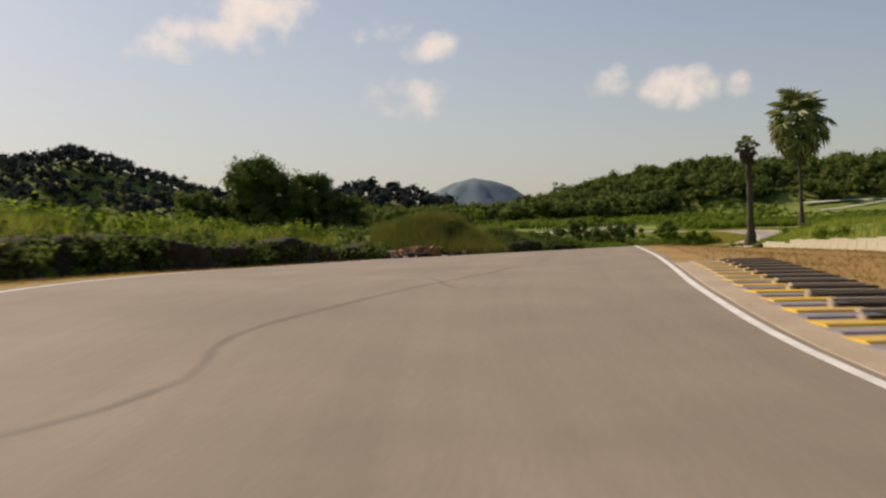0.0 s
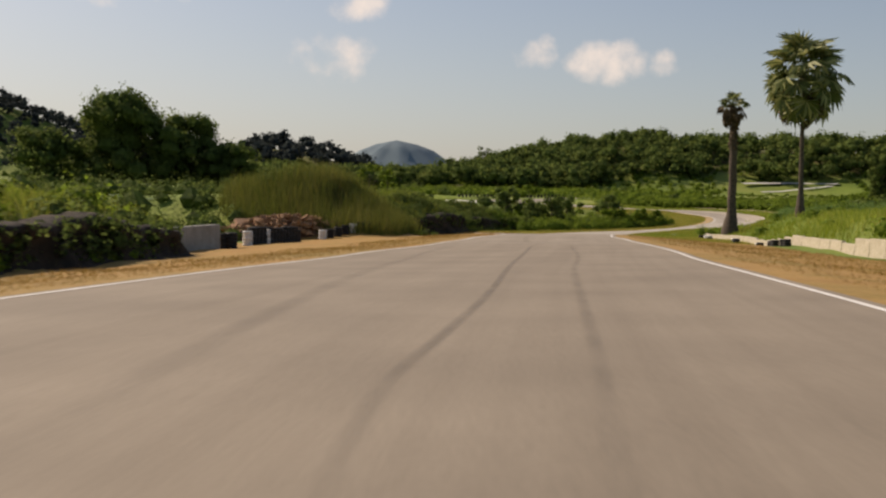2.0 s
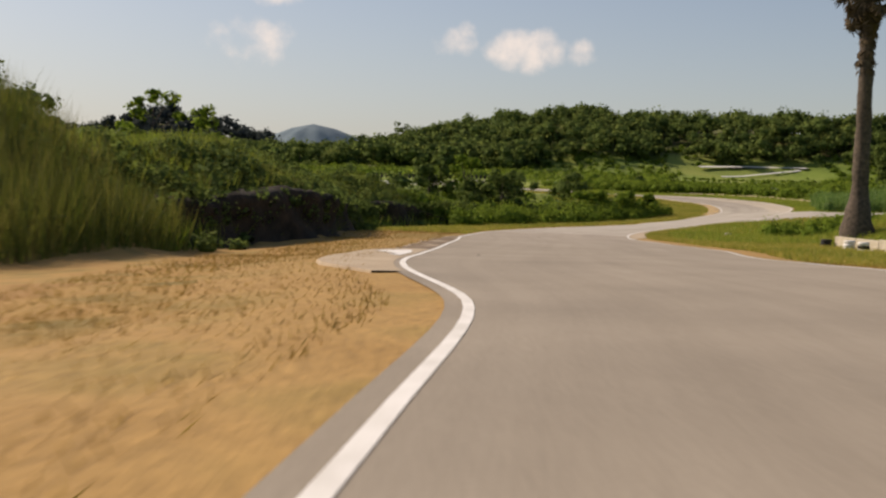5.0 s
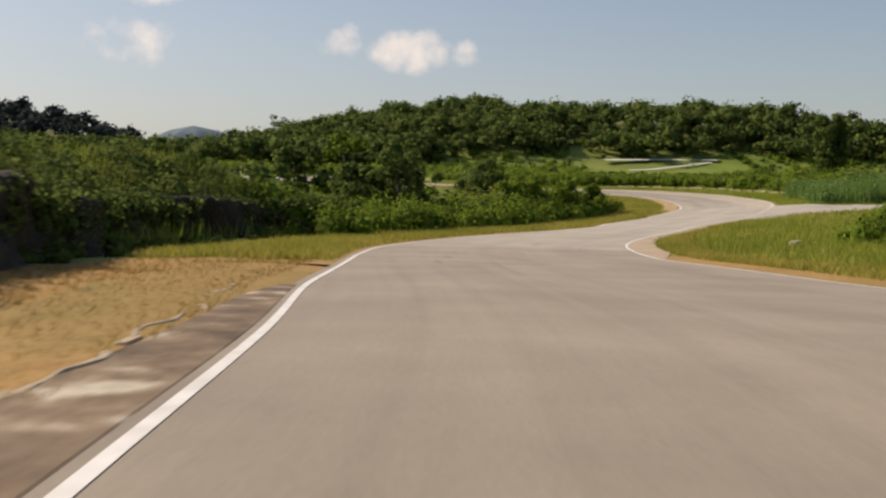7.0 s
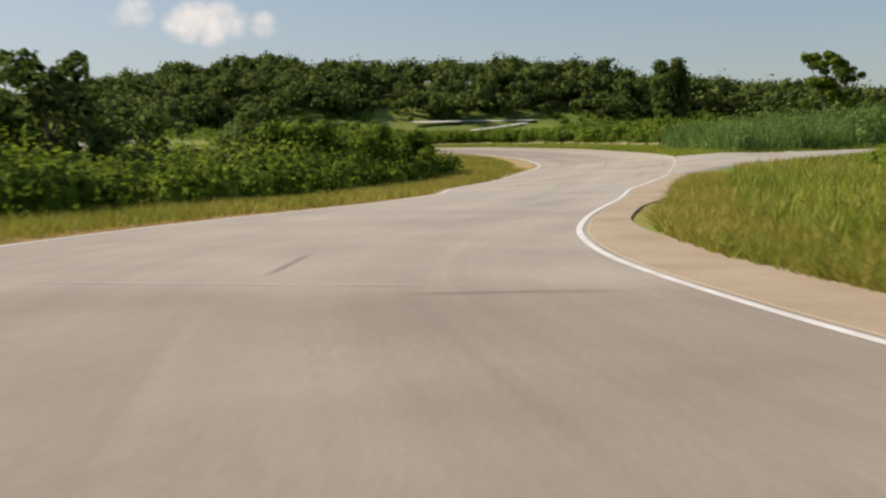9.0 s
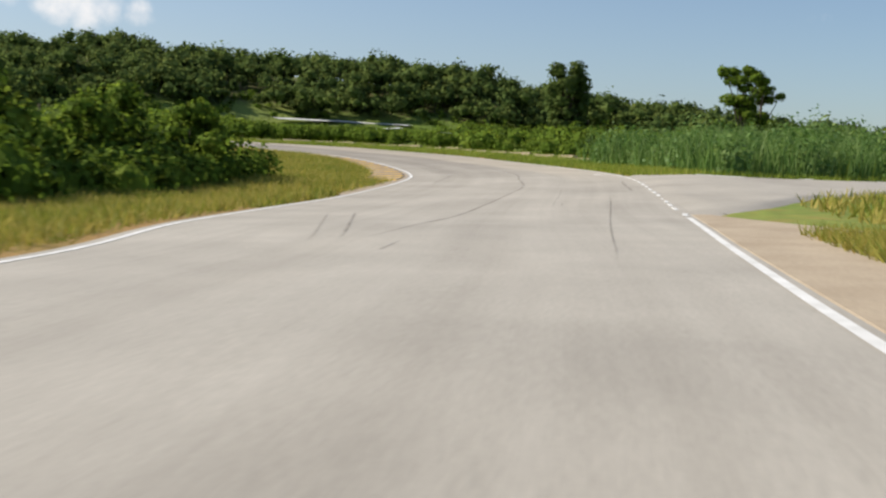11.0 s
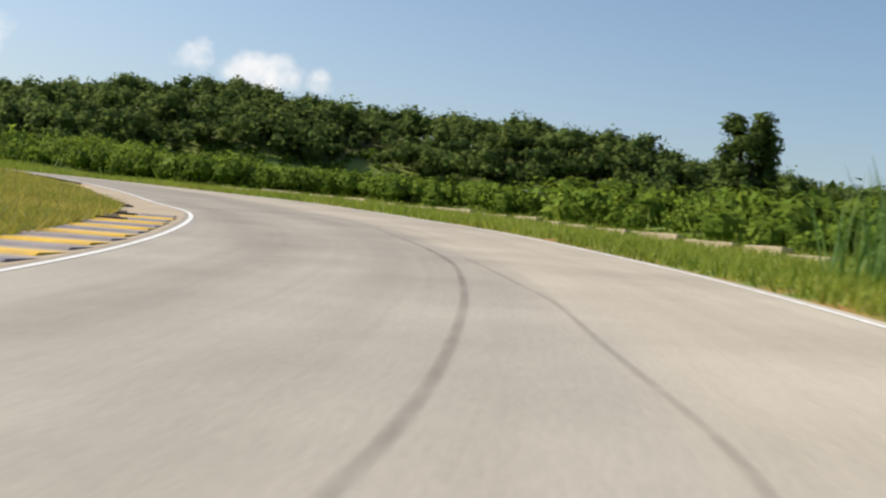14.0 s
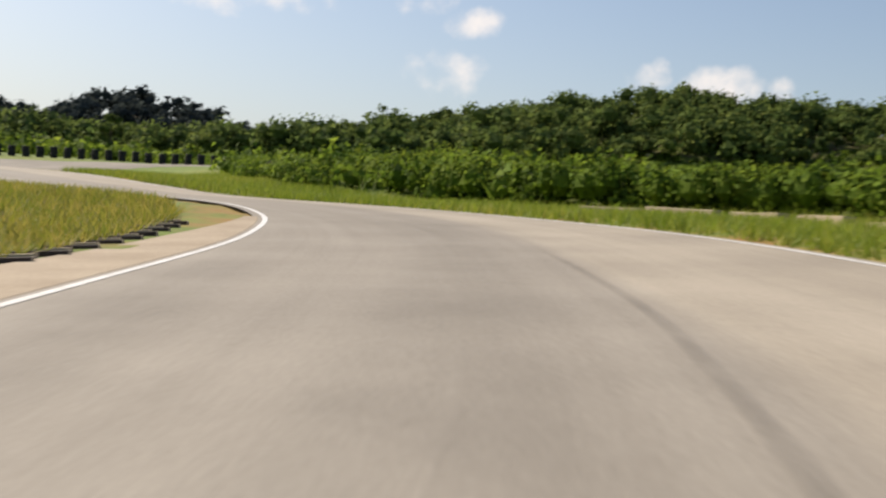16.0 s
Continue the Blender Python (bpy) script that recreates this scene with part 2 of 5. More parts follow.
M_TYREWHITE = material("white_painted_rubber", [(0.3, (0.5, 0.48, 0.44)), (0.7, (0.75, 0.73, 0.7))], 3.0, 0.8, 0.004, 6, 0.3)
M_GROUND = land_material()
# distance haze is mixed into these leaf colours as dull blue-grey
M_HILL = material("haze_toned_far_leaves", [(0.25, (0.044, 0.056, 0.058)), (0.5, (0.054, 0.068, 0.068)), (0.8, (0.066, 0.082, 0.078))], 0.05, 0.95, 0, 4, 0.15, 0.15, 0.4, fine_scale=1.0, spec=0.0, soft_normal=True)
# bush leaf colours are brightened to include some lift from haze
M_LEAF = material("bush_leaves", [(0.25, (0.10, 0.165, 0.02)), (0.5, (0.175, 0.265, 0.03)), (0.78, (0.31, 0.38, 0.055))], 0.2, 0.75, 0, 4, 0.25, 0.3, 0.5, fine_scale=3.0, spec=0.08, soft_normal=True)
M_FIELDGRASS = material("field_growth", [(0.25, (0.09, 0.14, 0.014)), (0.5, (0.15, 0.215, 0.022)), (0.78, (0.26, 0.31, 0.042))], 0.2, 0.7, 0, 4, 0.25, 0.3, 0.4, fine_scale=3.0)
# forest greens are paler and bluer, with haze painted into them
M_FOREST = material("haze_lifted_forest_leaves", [(0.28, (0.088, 0.135, 0.036)), (0.45, (0.125, 0.182, 0.048)), (0.6, (0.17, 0.225, 0.058)), (0.78, (0.25, 0.285, 0.08))], 0.13, 0.8, 0, 4, 0.3, 0.2, 0.5, fine_scale=1.5, spec=0.05, soft_normal=True)
M_GRASS = material("green_grass", [(0.25, (0.16, 0.23, 0.02)), (0.5, (0.25, 0.31, 0.034)), (0.8, (0.40, 0.38, 0.075))], 0.12, 0.7, 0, 4, 0, 0.4, 0.4)
M_DRYGRASS = material("dry_grass", [(0.25, (0.22, 0.14, 0.035)), (0.5, (0.34, 0.22, 0.065)), (0.8, (0.28, 0.22, 0.05))], 0.15, 0.8, 0, 4, 0, 0.4, 0.35)
M_REED = material("tall_cane_grass", [(0.25, (0.08, 0.16, 0.03)), (0.5, (0.14, 0.24, 0.05)), (0.8, (0.25, 0.33, 0.09))], 0.2, 0.6, 0, 4, 0, 0.45, 0.4)
M_BARK = material("bark", [(0.3, (0.05, 0.04, 0.03)), (0.7, (0.13, 0.10, 0.075))], 4.0, 0.95, 0.02, 8, 0.5, fine_scale=14)
M_PALMLEAF = material("palm_fronds", [(0.25, (0.07, 0.10, 0.03)), (0.5, (0.17, 0.205, 0.065)), (0.8, (0.38, 0.38, 0.16))], 0.8, 0.5, 0, 4, 0, 0.6, 0.3)
M_PALMDEAD = material("dead_fronds", [(0.3, (0.05, 0.038, 0.022)), (0.7, (0.13, 0.095, 0.055))], 0.8, 0.9, 0, 4, 0, 0.5, 0.1)
M_BANANA = material("banana_leaf", [(0.3, (0.10, 0.17, 0.03)), (0.7, (0.30, 0.36, 0.14))], 1.0, 0.4, 0, 4, 0, 0.5, 0.4)
M_RUBBLE = material("broken_stone", [(0.3, (0.20, 0.09, 0.045)), (0.5, (0.32, 0.18, 0.095)), (0.75, (0.48, 0.34, 0.21))], 1.0, 0.95, 0.02, 6, 0.3, island=0.7)
M_EARTH = material("bare_red_earth", [(0.3, (0.16, 0.085, 0.045)), (0.7, (0.28, 0.16, 0.09))], 0.8, 0.95, 0.04, 8, 0.4, fine_scale=6)
# the mountain's pale blue is aerial haze put into the base colour
M_FARHILL = material("haze_painted_forest", [(0.3, (0.125, 0.18, 0.215)), (0.7, (0.155, 0.21, 0.24))], 0.02, 0.95, 0, 6, 0)


# ---- helpers ----
rng = np.random.default_rng(7)


def mesh_object(name, verts, faces, mat, parent=None, smooth=False):
    me = bpy.data.meshes.new(name)
    me.from_pydata([tuple(v) for v in np.asarray(verts).tolist()], [], faces)
    me.update()
    for m in (mat if isinstance(mat, (list, tuple)) else [mat]):
        me.materials.append(m)
    if smooth:
        me.polygons.foreach_set("use_smooth", [True] * len(me.polygons))
    ob = new(name, me)
    if parent is not None:
        ob.parent = parent
    return ob


def quads_mesh(name, v, mat, parent=None):
    """One mesh of separate faces from an array (faces, corners, 3), or 6 with the way that the growth faces."""
    n, k = v.shape[:2]
    me = bpy.data.meshes.new(name)
    me.vertices.add(k * n)
    me.vertices.foreach_set("co", np.ascontiguousarray(v[..., :3], dtype=np.float32).ravel())
    me.loops.add(k * n)
    me.loops.foreach_set("vertex_index", np.arange(k * n, dtype=np.int32))
    me.polygons.add(n)
    me.polygons.foreach_set("loop_start", np.arange(0, k * n, k, dtype=np.int32))
    me.materials.append(mat)
    me.update(calc_edges=True)
    if v.shape[2] == 6:
        me.attributes.new("puff", "FLOAT_VECTOR", "POINT").data.foreach_set("vector", np.ascontiguousarray(v[..., 3:], dtype=np.float32).ravel())
    ob = new(name, me)
    if parent is not None:
        ob.parent = parent
    return ob


def part(name, bm, mat, parent, label=""):
    me = bpy.data.meshes.new(name)
    bm.to_mesh(me)
    bm.free()
    me.materials.append(mat)
    ob = new(name, me)
    ob.parent = parent
    return tagged(ob, label)


def catmull(points, step):
    """Points of a smooth curve through rows of numbers, about step metres apart (by the first two columns)."""
    p = np.asarray(points, float)
    p = np.vstack([2 * p[0] - p[1], p, 2 * p[-1] - p[-2]])
    out = []
    for k in range(1, len(p) - 2):
        n = max(2, int(np.hypot(*(p[k + 1, :2] - p[k, :2])) / step))
        u = (np.arange(n) / n)[:, None]
        a, b, c, d = p[k - 1:k + 3]
        out.append(0.5 * (2 * b + (c - a) * u + (2 * a - 5 * b + 4 * c - d) * u**2 + (3 * b - a - 3 * c + d) * u**3))
    return np.vstack(out + [p[-2][None]])


# ---- the track: x, y, z, half width, bank ----
TRACK_A = [
    (-2.55, -30.00, -0.64, 5.11, -0.029), (-2.56, 0.00, 0.03, 4.89, -0.035), (-2.68, 8.51, 0.26, 4.90, -0.036), (-2.43, 15.27, 0.51, 5.12, -0.032),
    (-1.58, 23.22, 0.55, 5.50, -0.021), (-0.63, 31.06, 0.51, 5.82, -0.008), (0.33, 38.62, 0.46, 6.01, 0.002), (1.33, 45.58, 0.42, 6.02, 0.010),
    (2.25, 50.97, 0.38, 5.93, 0.014), (3.29, 56.59, 0.30, 5.84, 0.018), (4.86, 64.76, 0.16, 5.65, 0.022), (6.64, 72.74, 0.00, 5.40, 0.022),
    (7.77, 77.73, -0.06, 5.27, 0.022), (8.85, 82.39, -0.14, 5.11, 0.021), (10.17, 89.07, -0.28, 4.96, 0.023), (11.40, 95.92, -0.39, 4.77, 0.024),
    (12.59, 101.27, -0.45, 4.47, 0.023), (13.60, 106.76, -0.51, 4.18, 0.019), (15.29, 113.53, -0.64, 3.97, 0.015),
]
TRACK_B = [
    (17.07, 120.92, -0.79, 4.00, 0.013), (17.81, 128.81, -0.98, 4.56, 0.009), (19.55, 136.58, -1.32, 4.94, 0.005), (21.46, 143.93, -1.65, 5.38, -0.003),
    (23.45, 151.17, -1.92, 5.86, -0.011), (25.54, 158.61, -2.15, 6.31, -0.015), (27.15, 165.79, -2.37, 6.55, -0.022), (28.27, 172.14, -2.56, 6.24, -0.021),
    (29.23, 177.77, -2.69, 5.87, -0.016), (31.11, 186.79, -2.99, 5.74, -0.010), (33.51, 194.71, -3.12, 5.72, 0.001), (36.69, 200.56, -3.13, 5.19, 0.004),
    (40.72, 205.55, -3.07, 4.56, 0.005), (46.38, 211.38, -2.98, 3.94, 0.016), (49.70, 215.38, -2.92, 3.82, 0.030), (53.16, 219.77, -2.91, 4.11, 0.037),
    (56.34, 224.20, -2.86, 4.64, 0.037), (59.61, 228.51, -2.83, 5.01, 0.041),
]
TRACK_C = [
    (62.97, 232.76, -2.72, 5.11, 0.051), (66.41, 236.68, -2.53, 4.95, 0.054), (72.27, 243.86, -2.11, 4.73, 0.058), (76.72, 250.66, -1.86, 4.73, 0.057),
    (80.74, 258.86, -1.58, 4.97, 0.048), (83.82, 267.69, -1.26, 5.11, 0.041), (85.39, 276.96, -0.89, 4.75, 0.051), (85.23, 285.19, -0.65, 4.55, 0.059),
    (84.49, 293.06, -0.40, 4.06, 0.061), (82.43, 300.51, -0.19, 3.31, 0.051), (79.25, 306.04, -0.04, 3.03, 0.032), (73.01, 312.41, 0.03, 3.13, 0.025),
    (69.40, 315.45, 0.21, 3.42, 0.032), (65.50, 319.00, 0.43, 3.82, 0.035), (61.41, 323.82, 0.65, 4.29, 0.028), (57.00, 329.50, 0.85, 4.72, 0.017),
    (52.09, 336.06, 1.03, 5.03, 0.009), (47.00, 343.00, 1.21, 5.29, 0.001),
]
LINE = catmull(TRACK_A + TRACK_B + TRACK_C, 1.0)
TANGENT = np.gradient(LINE[:, :2], axis=0)
TANGENT /= np.linalg.norm(TANGENT, axis=1)[:, None]
RIGHT = np.stack([TANGENT[:, 1], -TANGENT[:, 0]], 1)
ALONG = np.r_[0, np.cumsum(np.hypot(*np.diff(LINE[:, :2], axis=0).T))]


def side(offset):
    """The line that lies offset(half width) metres to the right of the track's middle, on its surface."""
    d = offset(LINE[:, 3]) if callable(offset) else np.full(len(LINE), float(offset))
    return np.c_[LINE[:, :2] + RIGHT * d[:, None], LINE[:, 2] + LINE[:, 4] * d]


def smooth01(v):
    v = np.clip(v, 0, 1)
    return v * v * (3 - 2 * v)


def near_track(x, y):
    """Index of the nearest track point, metres to its right, and metres outside the edge."""
    x, y = np.ravel(x), np.ravel(y)
    idx = np.empty(len(x), int)
    for k in range(0, len(x), 20000):
        s = slice(k, k + 20000)
        idx[s] = ((x[s, None] - LINE[None, :, 0])**2 + (y[s, None] - LINE[None, :, 1])**2).argmin(1)
    lat = (x - LINE[idx, 0]) * RIGHT[idx, 0] + (y - LINE[idx, 1]) * RIGHT[idx, 1]
    dist = np.hypot(x - LINE[idx, 0], y - LINE[idx, 1])
    return idx, np.where(lat < 0, -1, 1), np.maximum(dist, np.abs(lat)) - LINE[idx, 3]


def wobble(x, y, size, seed=0.0):
    """Smooth uneven ground, about -1 to 1."""
    a, b = x / size + seed, y / size - seed
    return (np.sin(a + 1.7 * np.sin(b * 0.7)) + np.sin(b * 1.3 + 1.1 * np.sin(a * 0.9 + 2)) + np.sin((a + b) * 1.9 + 4)) / 3


def far_ground(x, y):
    flat = 1 - np.exp(-((x - 180) / 48)**4 - ((y - 480) / 36)**4)
    z = -1.5 + 7.0 * smooth01((y - 300) / 165) + 0.5 * flat * wobble(x, y, 14)
    crest = np.interp(x, [-200, -60, 0, 27, 46, 68, 135, 230, 300, 380, 460], [6, 6, 5.5, 6.5, 9, 15.5, 28.0, 24.5, 13.5, 4.5, 2])
    front = 575 - 0.8 * np.maximum(0, x - 180)
    z = z + np.maximum(0, crest - 4) * smooth01((y - front + 108) / 112) * (1 + 0.3 * smooth01((y - front - 5) / 70)) + 1.2 * flat * wobble(x, y, 22, 3) * smooth01((y - 430) / 80)
    z = z + 0.05 * np.clip(y - 455, 0, 48) * (1 - smooth01((y - 508) / 34)) * np.exp(-((x - 180) / 70)**4) + 1.0 * smooth01((y - 500) / 20)
    z = z + 22 * np.exp(-((x + 46) / 56)**2 - ((y - 700) / 70)**2)
    peaks = np.interp(x, [-800, -520, -420, -362, -345, -327, -301, -270, -240, -205, -167, -140, -100, -50], [20, 55, 68, 73, 77, 72, 81, 68, 57, 45, 36, 31, 14, 0])
    z = np.maximum(z, peaks * np.exp(-((y - 870) / 130)**2) + 2.0 * wobble(x, y, 25, 1))
    # the fields sink towards the service road
    z = z - 2.3 * np.exp(-((x - 98) / 42)**2 - ((y - 232) / 26)**2)
    return z


def ground(x, y):
    """Height of the land."""
    shape = np.shape(x)
    x, y = np.ravel(np.asarray(x, float)), np.ravel(np.asarray(y, float))
    i, sd, off = near_track(x, y)
    ly = LINE[i, 1]
    o = np.maximum(off, 0)
    lat = (x - LINE[i, 0]) * RIGHT[i, 0] + (y - LINE[i, 1]) * RIGHT[i, 1]
    reach = LINE[i, 3] + 3.0
    edge_z = LINE[i, 2] + LINE[i, 4] * np.clip(lat, -reach, reach)
    left, right = sd < 0, sd > 0
    z = edge_z.copy()
    # both verges fall away along the straight
    straight = 1 - smooth01((ly - 140) / 25)
    z -= np.where(left, 0.055, 0.07) * np.minimum(o, 17) * straight
    # left: earth berm by the start, embankment after the gap
    berm = left * (1 - smooth01((ly - 103) / 6))
    foot = np.interp(ly, [20, 45, 57, 75, 88, 97], [5.5, 6.3, 6.8, 8.5, 11.5, 16.5])
    z += berm * (1.25 * smooth01((o - foot - 0.4 - 0.6 * wobble(x, y, 5)) / 1.6) + 0.9 * smooth01((o - foot - 1.5) / 3) + 1.6 * smooth01((o - foot - 3) / 18))
    bank = left * smooth01((ly - 127) / 12) * (1 - smooth01((ly - 198) / 16))
    start = np.interp(ly, [134, 143, 159, 168, 193], [14.5, 10.5, 6.2, 7.0, 10.0])
    z += bank * (1.9 * smooth01((o - start - 0.4 - 0.8 * wobble(x, y, 4, 1)) / 1.6) + (1.9 + 0.5 * wobble(x, y, 6)) * smooth01((o - start - 1.2) / 5.5))
    z += 3.1 * np.exp(-((x - 0.3) / 8.0)**2 - ((y - 142) / 6.0)**2) * smooth01((o - 7) / 6)
    # right: bank with the palms
    palm = right * smooth01((ly - 105) / 30) * (1 - smooth01((ly - 190) / 14))
    z += palm * (3.3 * smooth01((o - 12) / 12))
    mound = right * (1 - smooth01((ly - 95) / 40))
    z += mound * (4.6 * smooth01((o - 19) / 13))
    # outside of the last turn the land climbs gently
    outer = right * smooth01((ly - 250) / 16)
    z += outer * (0.9 * smooth01((o - 5) / 12) + 0.05 * np.maximum(0, o - 10))
    blend = smooth01((o - 22) / 70)
    z = z * (1 - blend) + far_ground(x, y) * blend
    z += 0.10 * wobble(x, y, 2.3) * smooth01((o - 1.5) / 4)
    z -= 0.12 * (1 - smooth01((off - 0.1) / 1.1))
    return z.reshape(shape)


def spread(lo, fine_lo, fine_hi, hi, step, growth=1.13):
    mid = np.arange(fine_lo, fine_hi + step, step)
    def grow(start, end):
        out, s, p = [], step, start
        while abs(p - start) < abs(end - start):
            s *= growth
            p += s * np.sign(end - start)
            out.append(p)
        return out
    return np.r_[grow(mid[0], lo)[::-1], mid, grow(mid[-1], hi)]


gx, gy = spread(-1800, -28, 112, 1800, 1.25, 1.09), spread(-600, -25, 335, 4600, 1.25, 1.065)
GX, GY = np.meshgrid(gx, gy)
GZ = ground(GX, GY)
nx, ny = len(gx), len(gy)
cell = (np.arange(ny - 1)[:, None] * nx + np.arange(nx - 1)[None]).ravel()
land = mesh_object("ground", np.c_[GX.ravel(), GY.ravel(), GZ.ravel()], np.c_[cell, cell + 1, cell + nx + 1, cell + nx].tolist(), M_GROUND, smooth=True)
slope = np.hypot(*np.gradient(GZ, gy, gx))
li, ls, lo = near_track(GX, GY)
ly_, lo = LINE[li, 1], np.maximum(lo, 0)
early = 1 - smooth01((ly_ - 165) / 20)
reach = np.where(ls < 0, np.interp(ly_, [20, 57, 90, 100, 130, 143, 159], [7, 8, 13, 20, 18, 12, 8]), 13.0 - 10 * smooth01((ly_ - 125) / 35))
dry = early * (1 - smooth01((lo - reach + 2) / 3)) + (1 - early) * (0.28 * (1 - smooth01((lo - 4) / 3)) + 0.3 * (1 - smooth01(lo - 0.3)))
dry = np.where((ls < 0) & (ly_ > 240), np.maximum(dry, 0.30 * (1 - smooth01((lo - 16) / 8))), dry)
earth = (ls < 0) * smooth01((slope.ravel() - 0.38) / 0.25) * (lo < 20) * (ly_ < 205)
for ex, ey, er in ((108, 440, 8), (116, 444, 6), (181, 418, 8), (187, 424, 6)):
    earth = np.maximum(earth, np.exp(-((GX.ravel() - ex) / er)**2 - ((GY.ravel() - ey) / er)**2))
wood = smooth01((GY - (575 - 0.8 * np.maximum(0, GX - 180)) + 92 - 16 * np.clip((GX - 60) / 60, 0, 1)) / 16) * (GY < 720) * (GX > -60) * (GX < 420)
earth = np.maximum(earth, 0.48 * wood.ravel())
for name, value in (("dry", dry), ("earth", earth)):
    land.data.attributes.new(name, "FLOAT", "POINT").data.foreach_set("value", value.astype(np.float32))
tagged(land, "green and dry grass land round a race track", "ground", kind="structure")


def ribbon(name, rows_a, rows_b, mat, label, category, kind="structure", cols=1, lift=0.0):
    """A strip between two lines."""
    a, b = np.asarray(rows_a), np.asarray(rows_b)
    n, w = len(a), cols + 1
    v = np.concatenate([(a + (b - a) * (k / cols))[:, None] for k in range(w)], 1)
    v[..., 2] += lift
    c = (np.arange(n - 1)[:, None] * w + np.arange(cols)[None]).ravel()
    ob = mesh_object(name, v.reshape(-1, 3), np.c_[c, c + 1, c + w + 1, c + w].tolist(), mat, smooth=True)
    return tagged(ob, label, category, kind=kind)


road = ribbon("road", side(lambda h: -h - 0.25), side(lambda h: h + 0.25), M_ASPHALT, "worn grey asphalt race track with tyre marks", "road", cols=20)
across = (LINE[:, 3:4] + 0.25) * np.linspace(-1, 1, 21)[None]
lane = np.stack([across, np.broadcast_to(ALONG[:, None], across.shape), 0 * across], 2)
road.data.attributes.new("lane", "FLOAT_VECTOR", "POINT").data.foreach_set("vector", lane.astype(np.float32).ravel())
seam = np.interp(LINE[:, 1], [240, 262, 275, 300], [2.4, 0.9, 0.4, 0.6])
pale = smooth01((across - seam[:, None]) / 0.5) * smooth01((LINE[:, 1:2] - 236) / 24)
road.data.attributes.new("pale", "FLOAT", "POINT").data.foreach_set("value", pale.astype(np.float32).ravel())


def edge_line(name, i0, i1, sgn, label):
    sel = slice(i0, i1)
    a, b = side(lambda h: sgn * h - 0.06)[sel], side(lambda h: sgn * h + 0.06)[sel]
    return ribbon(name, a, b, M_LINE, label, "road marking", lift=0.006)


near = lambda x, y: int(((LINE[:, 0] - x)**2 + (LINE[:, 1] - y)**2).argmin())
J0, J1 = near(60.2, 229.0), near(73.0, 246.0)
edge_line("trim_left", 0, len(LINE), -1, "white painted edge line of the track")
edge_line("trim_right", 0, J0, 1, "white painted edge line of the track")
edge_line("trim_right_far", J1, len(LINE), 1, "white painted edge line of the track")


def verge(name, sgn, i0, i1, width, mat, label):
    """A strip beside the asphalt that meets the land."""
    inner = side(lambda h: sgn * (h + 0.2))[i0:i1]
    outer = side(lambda h: sgn * (h + width))[i0:i1]
    outer[:, 2] = ground(outer[:, 0], outer[:, 1]) + 0.02
    mid = inner * 0.5 + outer * 0.5
    inner[:, 2] -= 0.02
    mid[:, 2] = np.maximum(ground(mid[:, 0], mid[:, 1]) + 0.05, (inner[:, 2] + outer[:, 2]) / 2)
    n = len(inner)
    v = np.concatenate([inner[:, None], mid[:, None], outer[:, None]], 1)
    c = (np.arange(n - 1)[:, None] * 3 + np.arange(2)[None]).ravel()
    f = np.c_[c, c + 1, c + 4, c + 3]
    if sgn < 0:
        f = f[:, ::-1]
    return tagged(mesh_object(name, v.reshape(-1, 3), f.tolist(), mat, smooth=True), label, "verge", kind="structure")


M_FEATHER = material("feathery_grass", [(0.25, (0.085, 0.115, 0.018)), (0.5, (0.15, 0.17, 0.03)), (0.8, (0.28, 0.24, 0.06))], 0.25, 0.8, 0, 4, 0, 0.5, 0.35)
M_INFIELD = material("olive_grass", [(0.3, (0.19, 0.235, 0.028)), (0.5, (0.33, 0.31, 0.05)), (0.7, (0.50, 0.39, 0.10))], 0.25, 0.75, 0, 4, 0, 0.4, 0.4)
M_PAD = material("stained_concrete", [(0.3, (0.10, 0.07, 0.045)), (0.5, (0.19, 0.135, 0.085)), (0.6, (0.27, 0.2, 0.13)), (0.68, (0.5, 0.44, 0.34))], 1.3, 0.9, 0.012, 9, 0.5, fine_scale=9)
verge("verge_left", -1, 0, near(28.5, 175), 3.4, M_DIRT, "dry brown grass verge beside the track")
verge("verge_right", 1, 0, near(20.5, 142), 3.4, M_DIRT, "dry brown grass verge beside the track")
verge("verge_right_bend", 1, near(20.5, 142), near(32.0, 190), 2.2, M_DIRT, "dry brown grass verge beside the track")
verge("verge_left_bend", -1, near(28.5, 175), near(63.0, 232), 1.1, M_DIRT, "narrow dry grass edge beside the track")
verge("verge_right_far", 1, J1 + 3, len(LINE), 0.5, M_DIRT, "narrow sandy edge beside the track")


def apron(name, sgn, i0, i1, widths, mat, label):
    """A flat strip of concrete outside the edge line, as wide as widths says."""
    w = np.interp(np.linspace(0, 1, i1 - i0), np.linspace(0, 1, len(widths)), widths)
    full = np.zeros(len(LINE))
    full[i0:i1] = w
    rows = []
    for d, z in ((0.10, -0.02), (0.18, 0.008), (0.5, 0.012), (1.0, 0.012), (1.06, -0.10)):
        r = side(lambda h: sgn * (h + (d if d < 0.2 else 0.16 + full * d)))[i0:i1]
        r[:, 2] += z
        rows.append(r)
    v = np.stack(rows, 1)
    k = v.shape[1]
    c = (np.arange(len(v) - 1)[:, None] * k + np.arange(k - 1)[None]).ravel()
    f = np.c_[c, c + 1, c + k + 1, c + k]
    return tagged(mesh_object(name, v.reshape(-1, 3), (f if sgn > 0 else f[:, ::-1]).tolist(), mat, smooth=False), label, "apron", kind="structure")


